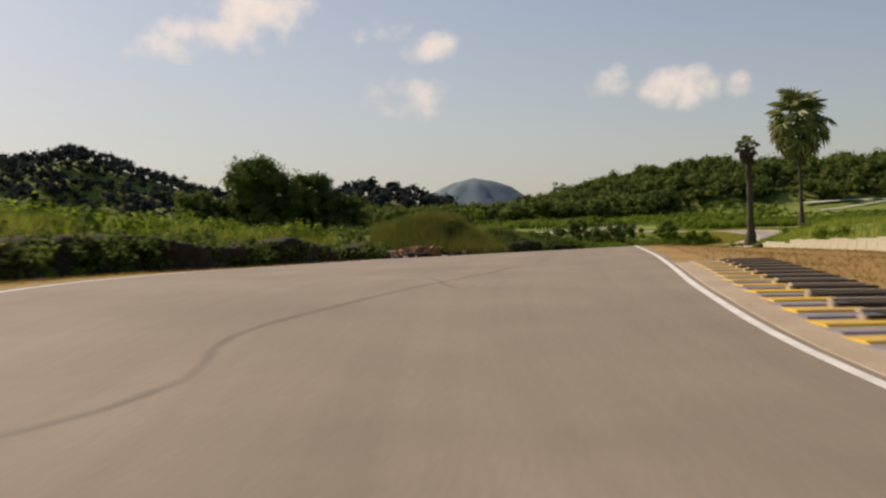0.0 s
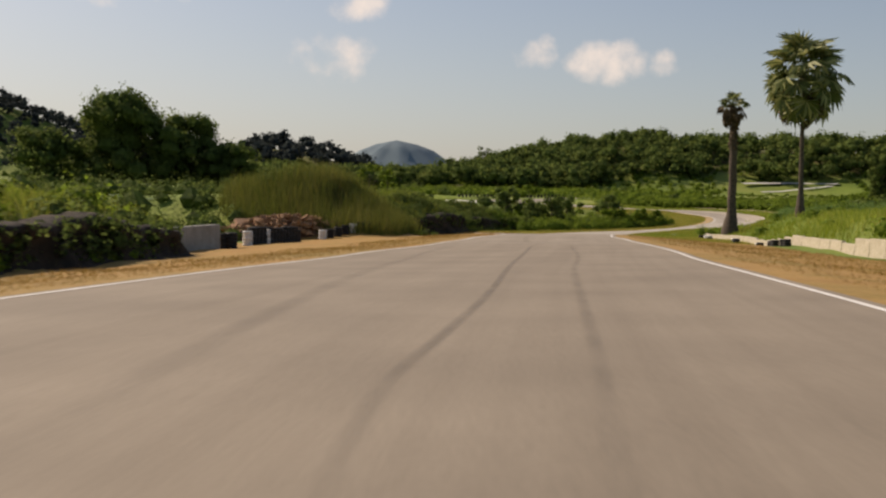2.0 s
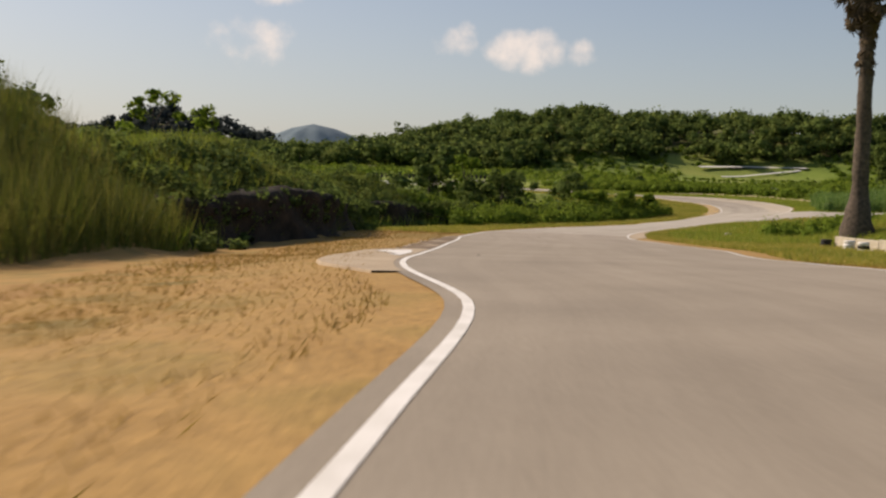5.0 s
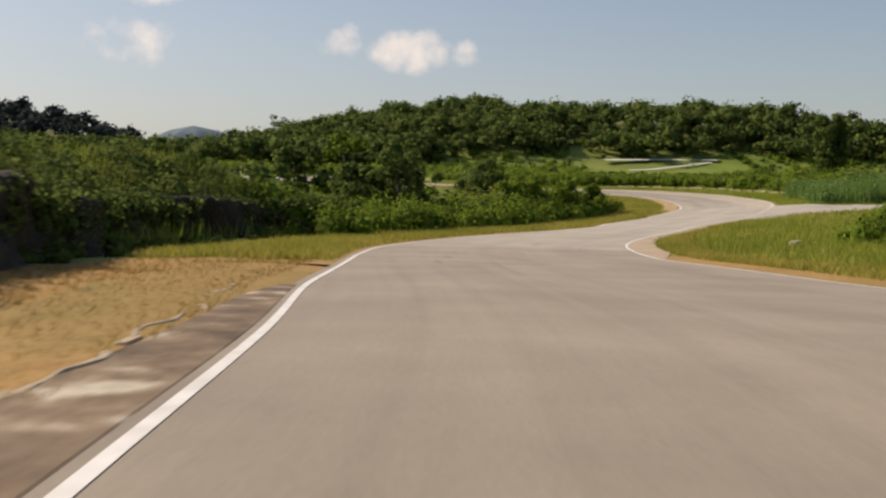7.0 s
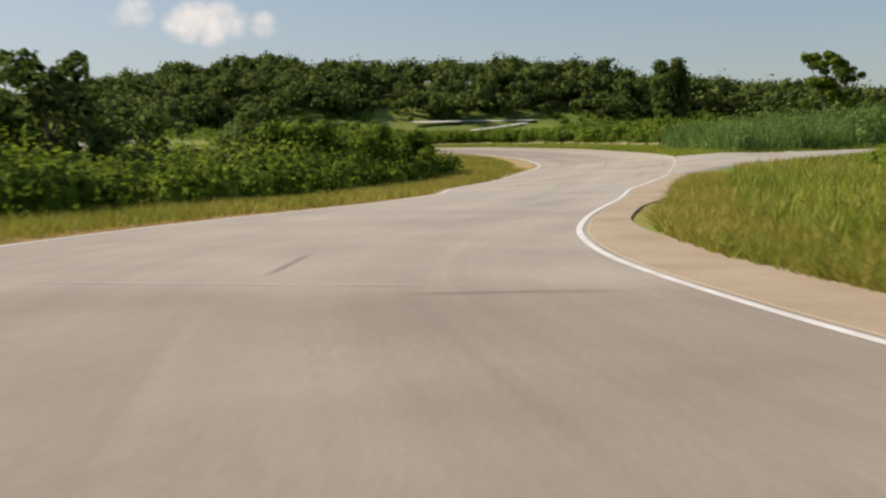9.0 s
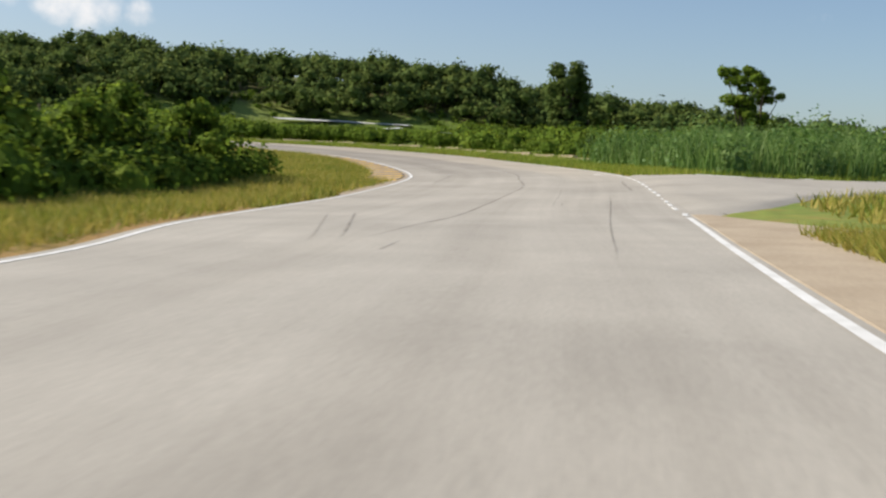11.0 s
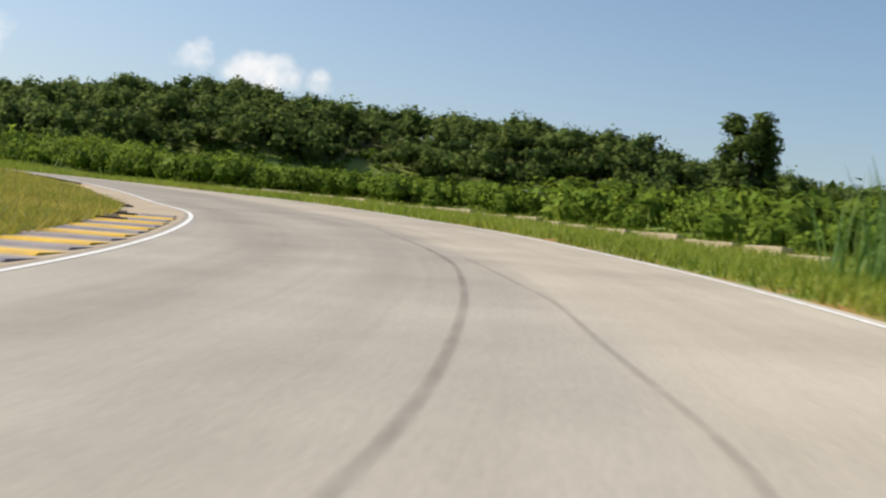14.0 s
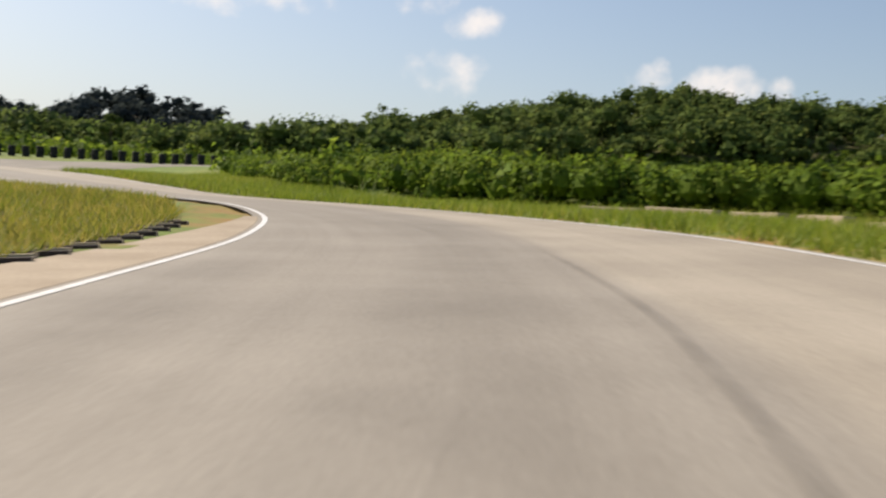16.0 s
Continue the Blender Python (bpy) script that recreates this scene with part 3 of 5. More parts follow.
apron("pavement_right", 1, near(31.2, 186.8), J0 + 1, [0.2, 1.3, 1.5, 1.3, 0.8, 0.8, 1.4, 2.4, 3.2, 2.6, 0.4], M_CONCRETE, "sandy concrete apron outside the bend")
apron("pavement_left", -1, near(66.6, 236.6), near(82.4, 300.5), [0.2, 1.2, 1.9, 2.1, 2.1, 2.0, 1.9, 1.8, 1.6, 1.2, 0.3], M_CONCRETE, "sandy concrete apron inside the bend")
apron("pavement_left_concrete", -1, near(17.6, 127.0), near(20.9, 142.6), [0.5, 1.5, 1.6, 1.6, 1.65, 1.6, 1.0], M_CONCRETE, "sandy concrete pad beside the edge line")
apron("pavement_start", 1, near(-2.7, -20), near(-0.6, 27.0), [1.1, 1.2, 1.25, 1.25, 1.2, 1.0, 0.3], M_CONCRETE, "sandy concrete strip between edge line and kerb")
apron("pavement_left_pad", -1, near(20.9, 142.2), near(27.0, 167), [0.9, 1.0, 1.0, 1.0, 0.9, 0.8, 0.7, 0.3], M_PAD, "stained concrete pad beside the edge line")


def on_land(x, y):
    """Height of the land's own faces."""
    i, j = np.clip(np.searchsorted(gy, y) - 1, 0, ny - 2), np.clip(np.searchsorted(gx, x) - 1, 0, nx - 2)
    u, w = (x - gx[j]) / (gx[j + 1] - gx[j]), (y - gy[i]) / (gy[i + 1] - gy[i])
    z = GZ[i, j] * (1 - u) * (1 - w) + GZ[i, j + 1] * u * (1 - w) + GZ[i + 1, j] * (1 - u) * w + GZ[i + 1, j + 1] * u * w
    return np.maximum(z, GZ[i, j] * 0.5 + GZ[i + 1, j + 1] * 0.5 - 0.3)


def land_ribbon(name, points, width, mat, label, lift=0.05, category="road", cols=6, even=False):
    """A lane that lies on the land, as wide as width says (one number or one for each point)."""
    w = np.broadcast_to(np.asarray(width, float), len(points))
    c = catmull(np.c_[np.asarray(points, float), w], 1.5)
    t = np.gradient(c[:, :2], axis=0)
    t /= np.linalg.norm(t, axis=1)[:, None]
    r = np.stack([t[:, 1], -t[:, 0]], 1) * c[:, 2:3] / 2
    f = np.linspace(-1, 1, cols + 1)
    v = c[:, None, :2] + r[:, None] * f[None, :, None]
    z = on_land(v[..., 0], v[..., 1]) + lift
    if even:
        z = np.convolve(np.pad(on_land(c[:, 0], c[:, 1]), 12, mode="edge"), np.ones(25) / 25, "valid")[:, None] + 0.15 * (v[..., 1] - c[:, None, 1]) + lift
    z[:, [0, -1]] -= 0.12 if even else lift + 0.12
    n, k = len(c), cols + 1
    q = (np.arange(n - 1)[:, None] * k + np.arange(cols)[None]).ravel()
    ob = mesh_object(name, np.c_[v.reshape(-1, 2), z.ravel()], np.c_[q, q + 1, q + k + 1, q + k].tolist(), mat)
    return tagged(ob, label, category, kind="structure")


def flat_off_edge(x, y):
    """The land without its small drop beside the asphalt."""
    off = near_track(x, y)[2]
    return ground(x, y) + 0.12 * (1 - smooth01((off - 0.1) / 1.1)).reshape(np.shape(x))


def resample(points, n):
    c = catmull(points, 0.5)[:, :2]
    d = np.r_[0, np.cumsum(np.hypot(*np.diff(c, axis=0).T))]
    u = np.linspace(0, d[-1], n)
    return np.c_[np.interp(u, d, c[:, 0]), np.interp(u, d, c[:, 1])]


def junction(n=90, cols=16):
    """The service road: a wide mouth at the track that narrows to a lane."""
    south = resample([(62.6, 228.2), (64.3, 226.6), (66.6, 226.5), (71, 228.6), (78, 231.2), (90, 233.8), (104, 237.0), (125, 245)], n)
    north = resample([(75.2, 246.2), (77.4, 245.0), (79.4, 242.6), (82, 240.6), (87, 239.6), (95, 240.4), (104, 243.4), (125, 251)], n)
    f = np.linspace(0, 1, cols + 1)
    v = south[:, None] + (north - south)[:, None] * f[None, :, None]
    z = flat_off_edge(v[..., 0], v[..., 1]) + 0.08
    i, sd, off = near_track(v[..., 0], v[..., 1])
    z -= 0.11 * (off < 0.3).reshape(z.shape)
    skirt = np.concatenate([2 * v[:, :1] - v[:, 1:2] * 1.0, v, 2 * v[:, -1:] - v[:, -2:-1]], 1)
    zs = np.concatenate([z[:, :1] - 0.35, z, z[:, -1:] - 0.35], 1)
    k = cols + 3
    q = (np.arange(n - 1)[:, None] * k + np.arange(k - 1)[None]).ravel()
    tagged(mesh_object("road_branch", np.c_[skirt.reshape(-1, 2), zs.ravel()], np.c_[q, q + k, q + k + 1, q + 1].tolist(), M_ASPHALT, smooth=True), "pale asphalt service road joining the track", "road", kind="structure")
    line = north[4:60]
    inward = (south - north)[4:60]
    inward /= np.linalg.norm(inward, axis=1)[:, None]
    a, b = line + inward * 0.12, line + inward * 0.24
    ribbon("trim_branch", np.c_[a, flat_off_edge(a[:, 0], a[:, 1]) + 0.095], np.c_[b, flat_off_edge(b[:, 0], b[:, 1]) + 0.095], M_LINE, "white painted edge line of the service road", "road marking")


junction()


# near-black tones paint the shade under the overhanging scrub into the earth
M_CUT = material("shade_darkened_cut_earth", [(0.3, (0.012, 0.009, 0.006)), (0.5, (0.026, 0.018, 0.011)), (0.75, (0.06, 0.038, 0.022))], 1.4, 0.95, 0.06, 9, 0.5, fine_scale=5)


def cut_face(name, y0, y1, foot_y, foot_o, height, wob, seed, label):
    """The steep, slightly overhanging face that was dug into a bank left of the track."""
    s = np.arange(np.interp(y0, LINE[:, 1], ALONG), np.interp(y1, LINE[:, 1], ALONG), 0.45)
    v = np.stack([np.interp(s, ALONG, LINE[:, k]) for k in range(5)], 1)
    r = np.stack([np.interp(s, ALONG, RIGHT[:, k]) for k in range(2)], 1)
    rows = []
    for out, up in ((-0.5, -0.06), (-0.12, 0.02), (0.05, 0.2), (0.16, 0.42), (0.14, 0.62), (0.06, 0.8), (0.1, 0.93), (0.5, 1.02), (1.6, 1.0), (2.6, 0.86)):
        o = np.interp(v[:, 1], foot_y, foot_o)
        base = v[:, :2] - r * (v[:, 3] + o)[:, None]
        o = o + wob * wobble(base[:, 0], base[:, 1], 5 if seed == 0 else 4, seed) + out + 0.10 * np.sin(s * 2.1 + up * 5) + 0.16 * np.sin(s * 0.83 + up * 3) + rng.normal(0, 0.05, len(s))
        q = v[:, :2] - r * (v[:, 3] + o)[:, None]
        foot_q = v[:, :2] - r * (v[:, 3] + o - out - 0.8)[:, None]
        fade = np.minimum(1, np.minimum(np.arange(len(s)), np.arange(len(s))[::-1]) / 14)
        rows.append(np.c_[q, ground(foot_q[:, 0], foot_q[:, 1]) + (height + 0.22 * np.sin(s * 0.31) + rng.normal(0, 0.05, len(s))) * up * fade - 0.4 * (1 - fade)])
    g = np.stack(rows, 1)
    k = g.shape[1]
    c = (np.arange(len(g) - 1)[:, None] * k + np.arange(k - 1)[None]).ravel()
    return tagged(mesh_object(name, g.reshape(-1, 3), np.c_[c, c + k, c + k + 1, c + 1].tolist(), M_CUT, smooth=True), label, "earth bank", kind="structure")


cut_face("trim_berm_face", -8, 96, [20, 45, 57, 75, 88, 97], [5.5, 6.3, 6.8, 8.5, 11.5, 16.5], 1.35, 0.6, 0, "steep cut face of the earth berm, coloured dark as if shaded")
cut_face("trim_bank_face", 139, 205, [134, 143, 159, 168, 193], [14.5, 10.5, 6.2, 7.0, 10.0], 2.0, 0.8, 1, "overhanging cut face of the earth embankment, coloured dark as if shaded")
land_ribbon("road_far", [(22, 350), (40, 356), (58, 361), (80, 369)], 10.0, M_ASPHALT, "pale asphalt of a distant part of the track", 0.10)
land_ribbon("road_loop_far", [(165, 489), (173, 492), (186, 491), (198, 485), (203, 478)], 3.2, M_LINE, "bleached concrete loop in the fields", 0.22, even=True)
land_ribbon("road_loop_near", [(168, 475), (180, 476), (193, 477), (203, 480)], 1.5, M_LINE, "bleached concrete loop in the fields", 0.22, even=True)
land_ribbon("road_lane_far", [(18, 352), (24, 338), (33, 330), (40, 326)], 3.0, M_LINE, "pale concrete lane through the shrubs", 0.5)


# ---- road markings and kerbs ----
def box_between(name, p, q, width, height, mat, parent, lift=0.0, label=""):
    """A bar from p to q, lying on the surface, with slightly sloping ends."""
    p, q = Vector(p), Vector(q)
    d = (q - p).normalized()
    n = Vector((d.y, -d.x, 0)).normalized() * (width / 2)
    up = Vector((0, 0, 1))
    low = [p - n, p + n, q + n, q - n]
    e = d * min(0.25 * (q - p).length, height * 0.8)
    high = [p - n * 0.85 + e, p + n * 0.85 + e, q + n * 0.85 - e, q - n * 0.85 - e]
    v = [a + up * (lift - 0.03) for a in low] + [a + up * (lift + height) for a in high]
    f = [(3, 2, 1, 0), (4, 5, 6, 7), (0, 1, 5, 4), (1, 2, 6, 5), (2, 3, 7, 6), (3, 0, 4, 7)]
    ob = mesh_object(name, v, f, mat, parent)
    return tagged(ob, label)


def at_s(s, d):
    """A place s metres along the track and d metres right of its middle."""
    v = [np.interp(s, ALONG, LINE[:, k]) for k in range(5)]
    r = [np.interp(s, ALONG, RIGHT[:, k]) for k in range(2)]
    return (v[0] + r[0] * d, v[1] + r[1] * d, v[2] + v[4] * d), v[3]


dashes = tagged(new("dashed_line"), "white dashed line across the mouth of a service road", "road marking")
for k in range(13):
    s = ALONG[J0] + 1.9 + k * 1.62
    if s > ALONG[J1] - 1:
        break
    h = np.interp(s, ALONG, LINE[:, 3])
    a, _ = at_s(s, h)
    b, _ = at_s(s + 0.95, h)
    box_between("dash", a, b, 0.12, 0.006, M_LINE, dashes, lift=0.004)


M_RIB = material("dark_brown_rib_paint", [(0.3, (0.04, 0.026, 0.02)), (0.7, (0.085, 0.058, 0.045))], 2.0, 0.8, 0.003, 6, 0.3)


def kerb(name, sgn, s0, s1, period, start, flat, rib, label, skew=0.35, rib_from=0.0, rib_to=1.0, flat_to=1.0):
    """Painted stripes and raised ribs outside the edge line."""
    top = tagged(new(name), label, "kerb")
    n = int((s1 - s0) / period)
    for k in range(n):
        s, f = s0 + k * period, k / max(1, n - 1)
        h = np.interp(s, ALONG, LINE[:, 3])
        if f <= flat_to:
            for m, mat, wd in ((0, M_YELLOW, 0.46), (0.5, M_GREYPAINT, 0.44)):
                a, _ = at_s(s + m * period, sgn * (h + start))
                b, _ = at_s(s + m * period + skew, sgn * (h + start + flat))
                box_between("stripe", a, b, period * wd, 0.012, mat, top, lift=0.014)
        if rib_from <= f <= rib_to:
            for m, mat in ((0.22, M_RIB), (0.72, M_CONCRETE)):
                a, _ = at_s(s + m * period + skew * 0.6, sgn * (h + start + flat * (0.62 if m < 0.5 else 0.8)))
                b, _ = at_s(s + m * period + skew * 1.5, sgn * (h + start + flat * 0.62 + rib))
                r = box_between("rib", a, b, 0.15, 0.06, mat, top, lift=0.0)
                box_between("rib_cap", a, tuple(np.array(a) + (np.array(b) - a) * 0.06), 0.16, 0.064, M_CONCRETE, r)
    return top


s_of = lambda x, y: ALONG[near(x, y)]
kerb("rumble_kerb", 1, s_of(-2, 7.6), s_of(-0.5, 26.2), 1.25, 0.58, 0.95, 1.3, "yellow striped rumble kerb with raised dark ribs", skew=0.15)
kerb("rumble_kerb", -1, s_of(73.5, 246.0), s_of(85.0, 277.0), 2.7, 0.32, 1.6, 0.9, "faded yellow and grey striped kerb on concrete apron", skew=0.25, rib_from=0.9)
kerb("rumble_kerb", -1, s_of(85.1, 279), s_of(83.0, 299), 1.25, 0.95, 0.9, 0.85, "raised dark ribs on a concrete kerb apron", skew=-0.3, flat_to=-1)

stones_row = tagged(new("kerb_stones"), "row of pale concrete kerb stones in dry grass", "kerb")
for k in range(50):
    s = s_of(20.4, 140.5) + 0.62 * k + rng.uniform(-0.1, 0.1)
    h = np.interp(s, ALONG, LINE[:, 3])
    j = 1.15 + 0.12 * math.sin(k * 0.7) + rng.uniform(-0.07, 0.07)
    a, _ = at_s(s, -(h + j))
    b, _ = at_s(s + rng.uniform(0.3, 0.75), -(h + j + rng.uniform(-0.06, 0.06)))
    box_between("stone", a, b, 0.06 + 0.12 * rng.random()**2, 0.015 + 0.05 * rng.random()**2, M_CONCRETE, stones_row, lift=-0.03)

ridge = []
for k in range(84):
    s = s_of(20.4, 140.5) + 0.36 * k
    h = np.interp(s, ALONG, LINE[:, 3])
    j = 1.16 + 0.1 * math.sin(k * 0.42) + 0.05 * math.sin(k * 1.3)
    w = (0.045 + 0.02 * math.sin(k * 0.9) + rng.uniform(0, 0.04)) * min(1, k / 14, (84 - k) / 12)
    ridge.append([at_s(s, -(h + j + d * w))[0] for d in (-1.5, -0.4, 0.5, 1.6)])
rv = np.array(ridge)
rv[:, [1, 2], 2] += (0.035 * rng.random(len(rv)) * np.minimum(1, np.arange(len(rv)) / 15))[:, None]
rv[:, [0, 3], 2] -= 0.03
rq = (np.arange(len(rv) - 1)[:, None] * 4 + np.arange(3)[None]).ravel()
tagged(mesh_object("trim_soil_ridge", rv.reshape(-1, 3), np.c_[rq, rq + 4, rq + 5, rq + 1].tolist(), M_CONCRETE), "pale crumbling soil ridge along the track edge", "kerb", kind="structure")


def spill(s0, length, inner, outer, label):
    """A splash of white paint beside the left edge line."""
    n = 48
    rows = []
    for k in range(n):
        u = k / (n - 1)
        s = s0 + length * u
        h = np.interp(s, ALONG, LINE[:, 3])
        o = np.interp(u, np.linspace(0, 1, len(outer)), outer) + rng.normal(0, 0.07)
        i = np.interp(u, np.linspace(0, 1, len(inner)), inner) + rng.normal(0, 0.03)
        rows.append([at_s(s + rng.normal(0, 0.02), -(h + max(i + 0.02, o)))[0], at_s(s, -(h + i))[0]])
    v = np.array(rows)
    v[..., 2] += 0.02
    c = np.arange(n - 1) * 2
    tagged(mesh_object("trim_paint_spill", v.reshape(-1, 3), np.c_[c, c + 1, c + 3, c + 2].tolist(), M_LINE), label, "paint spill", kind="structure")


spill(s_of(18.9, 133.6), 6.6, [0.30, 0.28, 0.3, 0.32, 0.4, 0.5], [0.34, 0.6, 0.55, 0.7, 0.75, 1.05, 1.3, 1.35, 1.25, 0.6], "bright white paint spilt over a concrete pad")


# tyre marks, worn thin towards their edges and ends
def rubber(name, tones):
    mat = material(name, [(0.3, tones[0]), (0.7, tones[1])], 1.5, 0.8, 0.002, 6, 0.3)
    n, l = mat.node_tree.nodes, mat.node_tree.links
    at = n.new("ShaderNodeAttribute")
    at.attribute_name = "wear"
    tc = n.new("ShaderNodeTexCoord")
    ns = n.new("ShaderNodeTexNoise")
    ns.inputs["Scale"].default_value, ns.inputs["Detail"].default_value = 1.1, 8.0
    l.new(tc.outputs["Object"], ns.inputs["Vector"])
    mr = n.new("ShaderNodeMapRange")
    mr.inputs["From Min"].default_value, mr.inputs["From Max"].default_value, mr.inputs["To Min"].default_value = 0.3, 0.65, 0.35
    l.new(ns.outputs["Fac"], mr.inputs["Value"])
    mu = n.new("ShaderNodeMath")
    mu.operation = "MULTIPLY"
    l.new(at.outputs["Fac"], mu.inputs[0])
    l.new(mr.outputs[0], mu.inputs[1])
    tr, mx = n.new("ShaderNodeBsdfTransparent"), n.new("ShaderNodeMixShader")
    l.new(mu.outputs[0], mx.inputs[0])
    l.new(tr.outputs[0], mx.inputs[1])
    l.new(n["Principled BSDF"].outputs[0], mx.inputs[2])
    l.new(mx.outputs[0], n["Material Output"].inputs[0])
    return mat


M_SKID = rubber("rubber_marks", ((0.07, 0.064, 0.058), (0.12, 0.11, 0.10)))
M_FILLED = rubber("joint_filler", ((0.5, 0.48, 0.44), (0.62, 0.6, 0.56)))


def skid(points, width, strength, label="dark rubber tyre mark on the asphalt", mat=None):
    c = catmull(points, 0.8)[:, :2]
    n = len(c)
    u = np.linspace(0, 1, n)
    t = np.gradient(c, axis=0)
    t /= np.linalg.norm(t, axis=1)[:, None]
    r = np.stack([t[:, 1], -t[:, 0]], 1) * width / 2
    g = np.gradient(LINE[:, 2]) / np.maximum(np.gradient(ALONG), 1e-6)

    def lift(v):
        i, sd, off = near_track(v[:, 0], v[:, 1])
        lat = ((v - LINE[i, :2]) * RIGHT[i]).sum(1)
        along = ((v - LINE[i, :2]) * TANGENT[i]).sum(1)
        return np.c_[v, LINE[i, 2] + LINE[i, 4] * lat + g[i] * along]
    ob = ribbon("trim_tyre_mark", lift(c - r), lift(c + r), mat or M_SKID, label, "tyre mark", cols=4, lift=0.010)
    ends = np.minimum(1, np.minimum(u, 1 - u) * 6)
    wear = strength * ends[:, None] * np.array((0, 0.8, 1, 0.8, 0))[None]
    ob.data.attributes.new("wear", "FLOAT", "POINT").data.foreach_set("value", wear.astype(np.float32).ravel())
    return ob


def painted(name, rows, width, label):
    """A painted line through places given as (metres along, metres outside the right edge)."""
    p = np.array([at_s(s, np.interp(s, ALONG, LINE[:, 3]) + o)[0] for s, o in rows])
    p = catmull(p, 0.15)
    t = np.gradient(p[:, :2], axis=0)
    t /= np.linalg.norm(t, axis=1)[:, None]
    r = np.c_[np.stack([t[:, 1], -t[:, 0]], 1) * width / 2, np.zeros(len(p))]
    return ribbon(name, p - r, p + r, M_LINE, label, "road marking", lift=0.012)


SJ = ALONG[J0]
painted("trim_corner", [(SJ - 0.6, 0.0), (SJ - 0.1, 0.0), (SJ + 0.4, 0.1), (SJ + 0.6, 0.4), (SJ + 0.5, 1.0)], 0.13, "white painted corner of the edge line")
skid([(-6.5, 1.0), (-3.1, 7.0), (-3.0, 10.7), (-1.9, 14.4), (0.0, 21), (1.2, 27)], 0.13, 0.30)
skid([(2.1, 44), (2.6, 49), (3.3, 52.4), (4.4, 58), (6.3, 69.0), (8.1, 78.5), (9.6, 86.5), (11.2, 93.2)], 0.17, 0.28)
skid([(3.2, 44), (3.9, 48), (4.5, 51), (6.9, 64), (8.4, 71), (9.4, 76), (10.8, 84), (12.4, 92)], 0.19, 0.17)
skid([(0.4, 44), (2.2, 62), (4.6, 78), (6.8, 90)], 0.42, 0.13)
skid([(10.5, 93), (12.0, 104), (15.0, 118)], 0.42, 0.14)
skid([(7.3, 99.0), (9.6, 97.6), (11.8, 96.4), (15.0, 94.0)], 0.30, 0.50, "dark tarred joint across the asphalt")
skid([(16.4, 138.2), (16.2, 137.4), (16.0, 136.2), (15.7, 135.0)], 0.09, 0.42)
skid([(26.6, 172), (27.4, 176.3), (28.1, 179.3), (29.0, 183)], 0.12, 0.22)
skid([(26.0, 177.4), (26.3, 179.2), (26.8, 181.4)], 0.30, 0.24, "dark stain on the asphalt")
skid([(26.9, 184.6), (27.4, 184.0), (28.0, 184.3), (28.4, 186.2)], 0.45, 0.20, "dark stain on the asphalt")
skid([(35.0, 195.5), (35.9, 197.2), (36.7, 198.7)], 0.16, 0.34)
skid([(35.6, 193.0), (36.8, 192.5), (37.9, 191.9)], 0.22, 0.32, "dark tarred joint across the asphalt")
skid([(53.5, 222.0), (54.6, 223.1), (56.7, 225.4), (58.8, 227.6), (62.9, 232.3), (66.2, 236.0), (69.8, 240.0), (73.0, 244.7), (75.1, 247.6)], 0.11, 0.36)
skid([(73.0, 244.7), (75.1, 247.6), (77.3, 251.0), (79.6, 255.5), (81.35, 259.4), (82.8, 263.1), (84.0, 267.3), (84.6, 270.2)], 0.13, 0.28)
skid([(82.8, 263.1), (84.0, 267.3), (84.6, 270.2), (85.5, 275.4), (85.9, 281.0), (85.8, 285.3), (85.4, 291.0)], 0.17, 0.18)
skid([(-1.4, 19.6), (-1.1, 18.6), (-0.95, 17.2), (-0.7, 15.6)], 0.10, 0.34)
skid([(54.9, 217.9), (56.2, 219.4), (57.7, 221.2), (60.65, 224.65), (65.65, 230.4), (68.9, 234.2)], 0.055, 0.36)
skid([(53.6, 222.4), (55.0, 224.9), (58.2, 230.8)], 0.08, 0.36)
skid([(53.0, 222.2), (54.4, 224.8), (57.4, 230.6)], 0.07, 0.24)
skid([(53.2, 220.5), (53.6, 221.0), (54.4, 222.0)], 0.06, 0.36)
skid([(63.4, 230.1), (64.1, 230.9), (65.5, 232.6), (67.2, 234.6), (70.0, 238.0)], 0.06, 0.17)
skid([(64.0, 230.4), (64.3, 230.8), (65.2, 231.9)], 0.05, 0.2)
skid([(70.6, 235.1), (71.2, 235.8), (72.9, 238.0), (75.0, 240.6)], 0.14, 0.32)
skid([(76.0, 246.0), (76.9, 247.4), (78.2, 249.5), (79.8, 253.2), (81.3, 256.7), (82.0, 258.9), (82.8, 261.4), (83.45, 263.6), (83.9, 265.6), (84.2, 267.6)], 0.10, 0.20)
skid([(68.0, 243.4), (69.4, 245.4), (72.8, 249.8), (73.9, 252.0)], 0.14, 0.20)
skid([(84.4, 272), (84.4, 279), (84.4, 285), (83.6, 294), (81.0, 302)], 1.90, 0.12, "broad faint band of rubber on the asphalt")
skid([(72.0, 247.5), (76.5, 256.5), (80.2, 266), (81.8, 278), (81.2, 288)], 1.80, 0.11, "broad faint band of rubber on the asphalt")

skid([(32.2, 196.8), (34.5, 194.9), (36.5, 193.4)], 0.16, 0.55, "pale filled joint across the asphalt", M_FILLED)

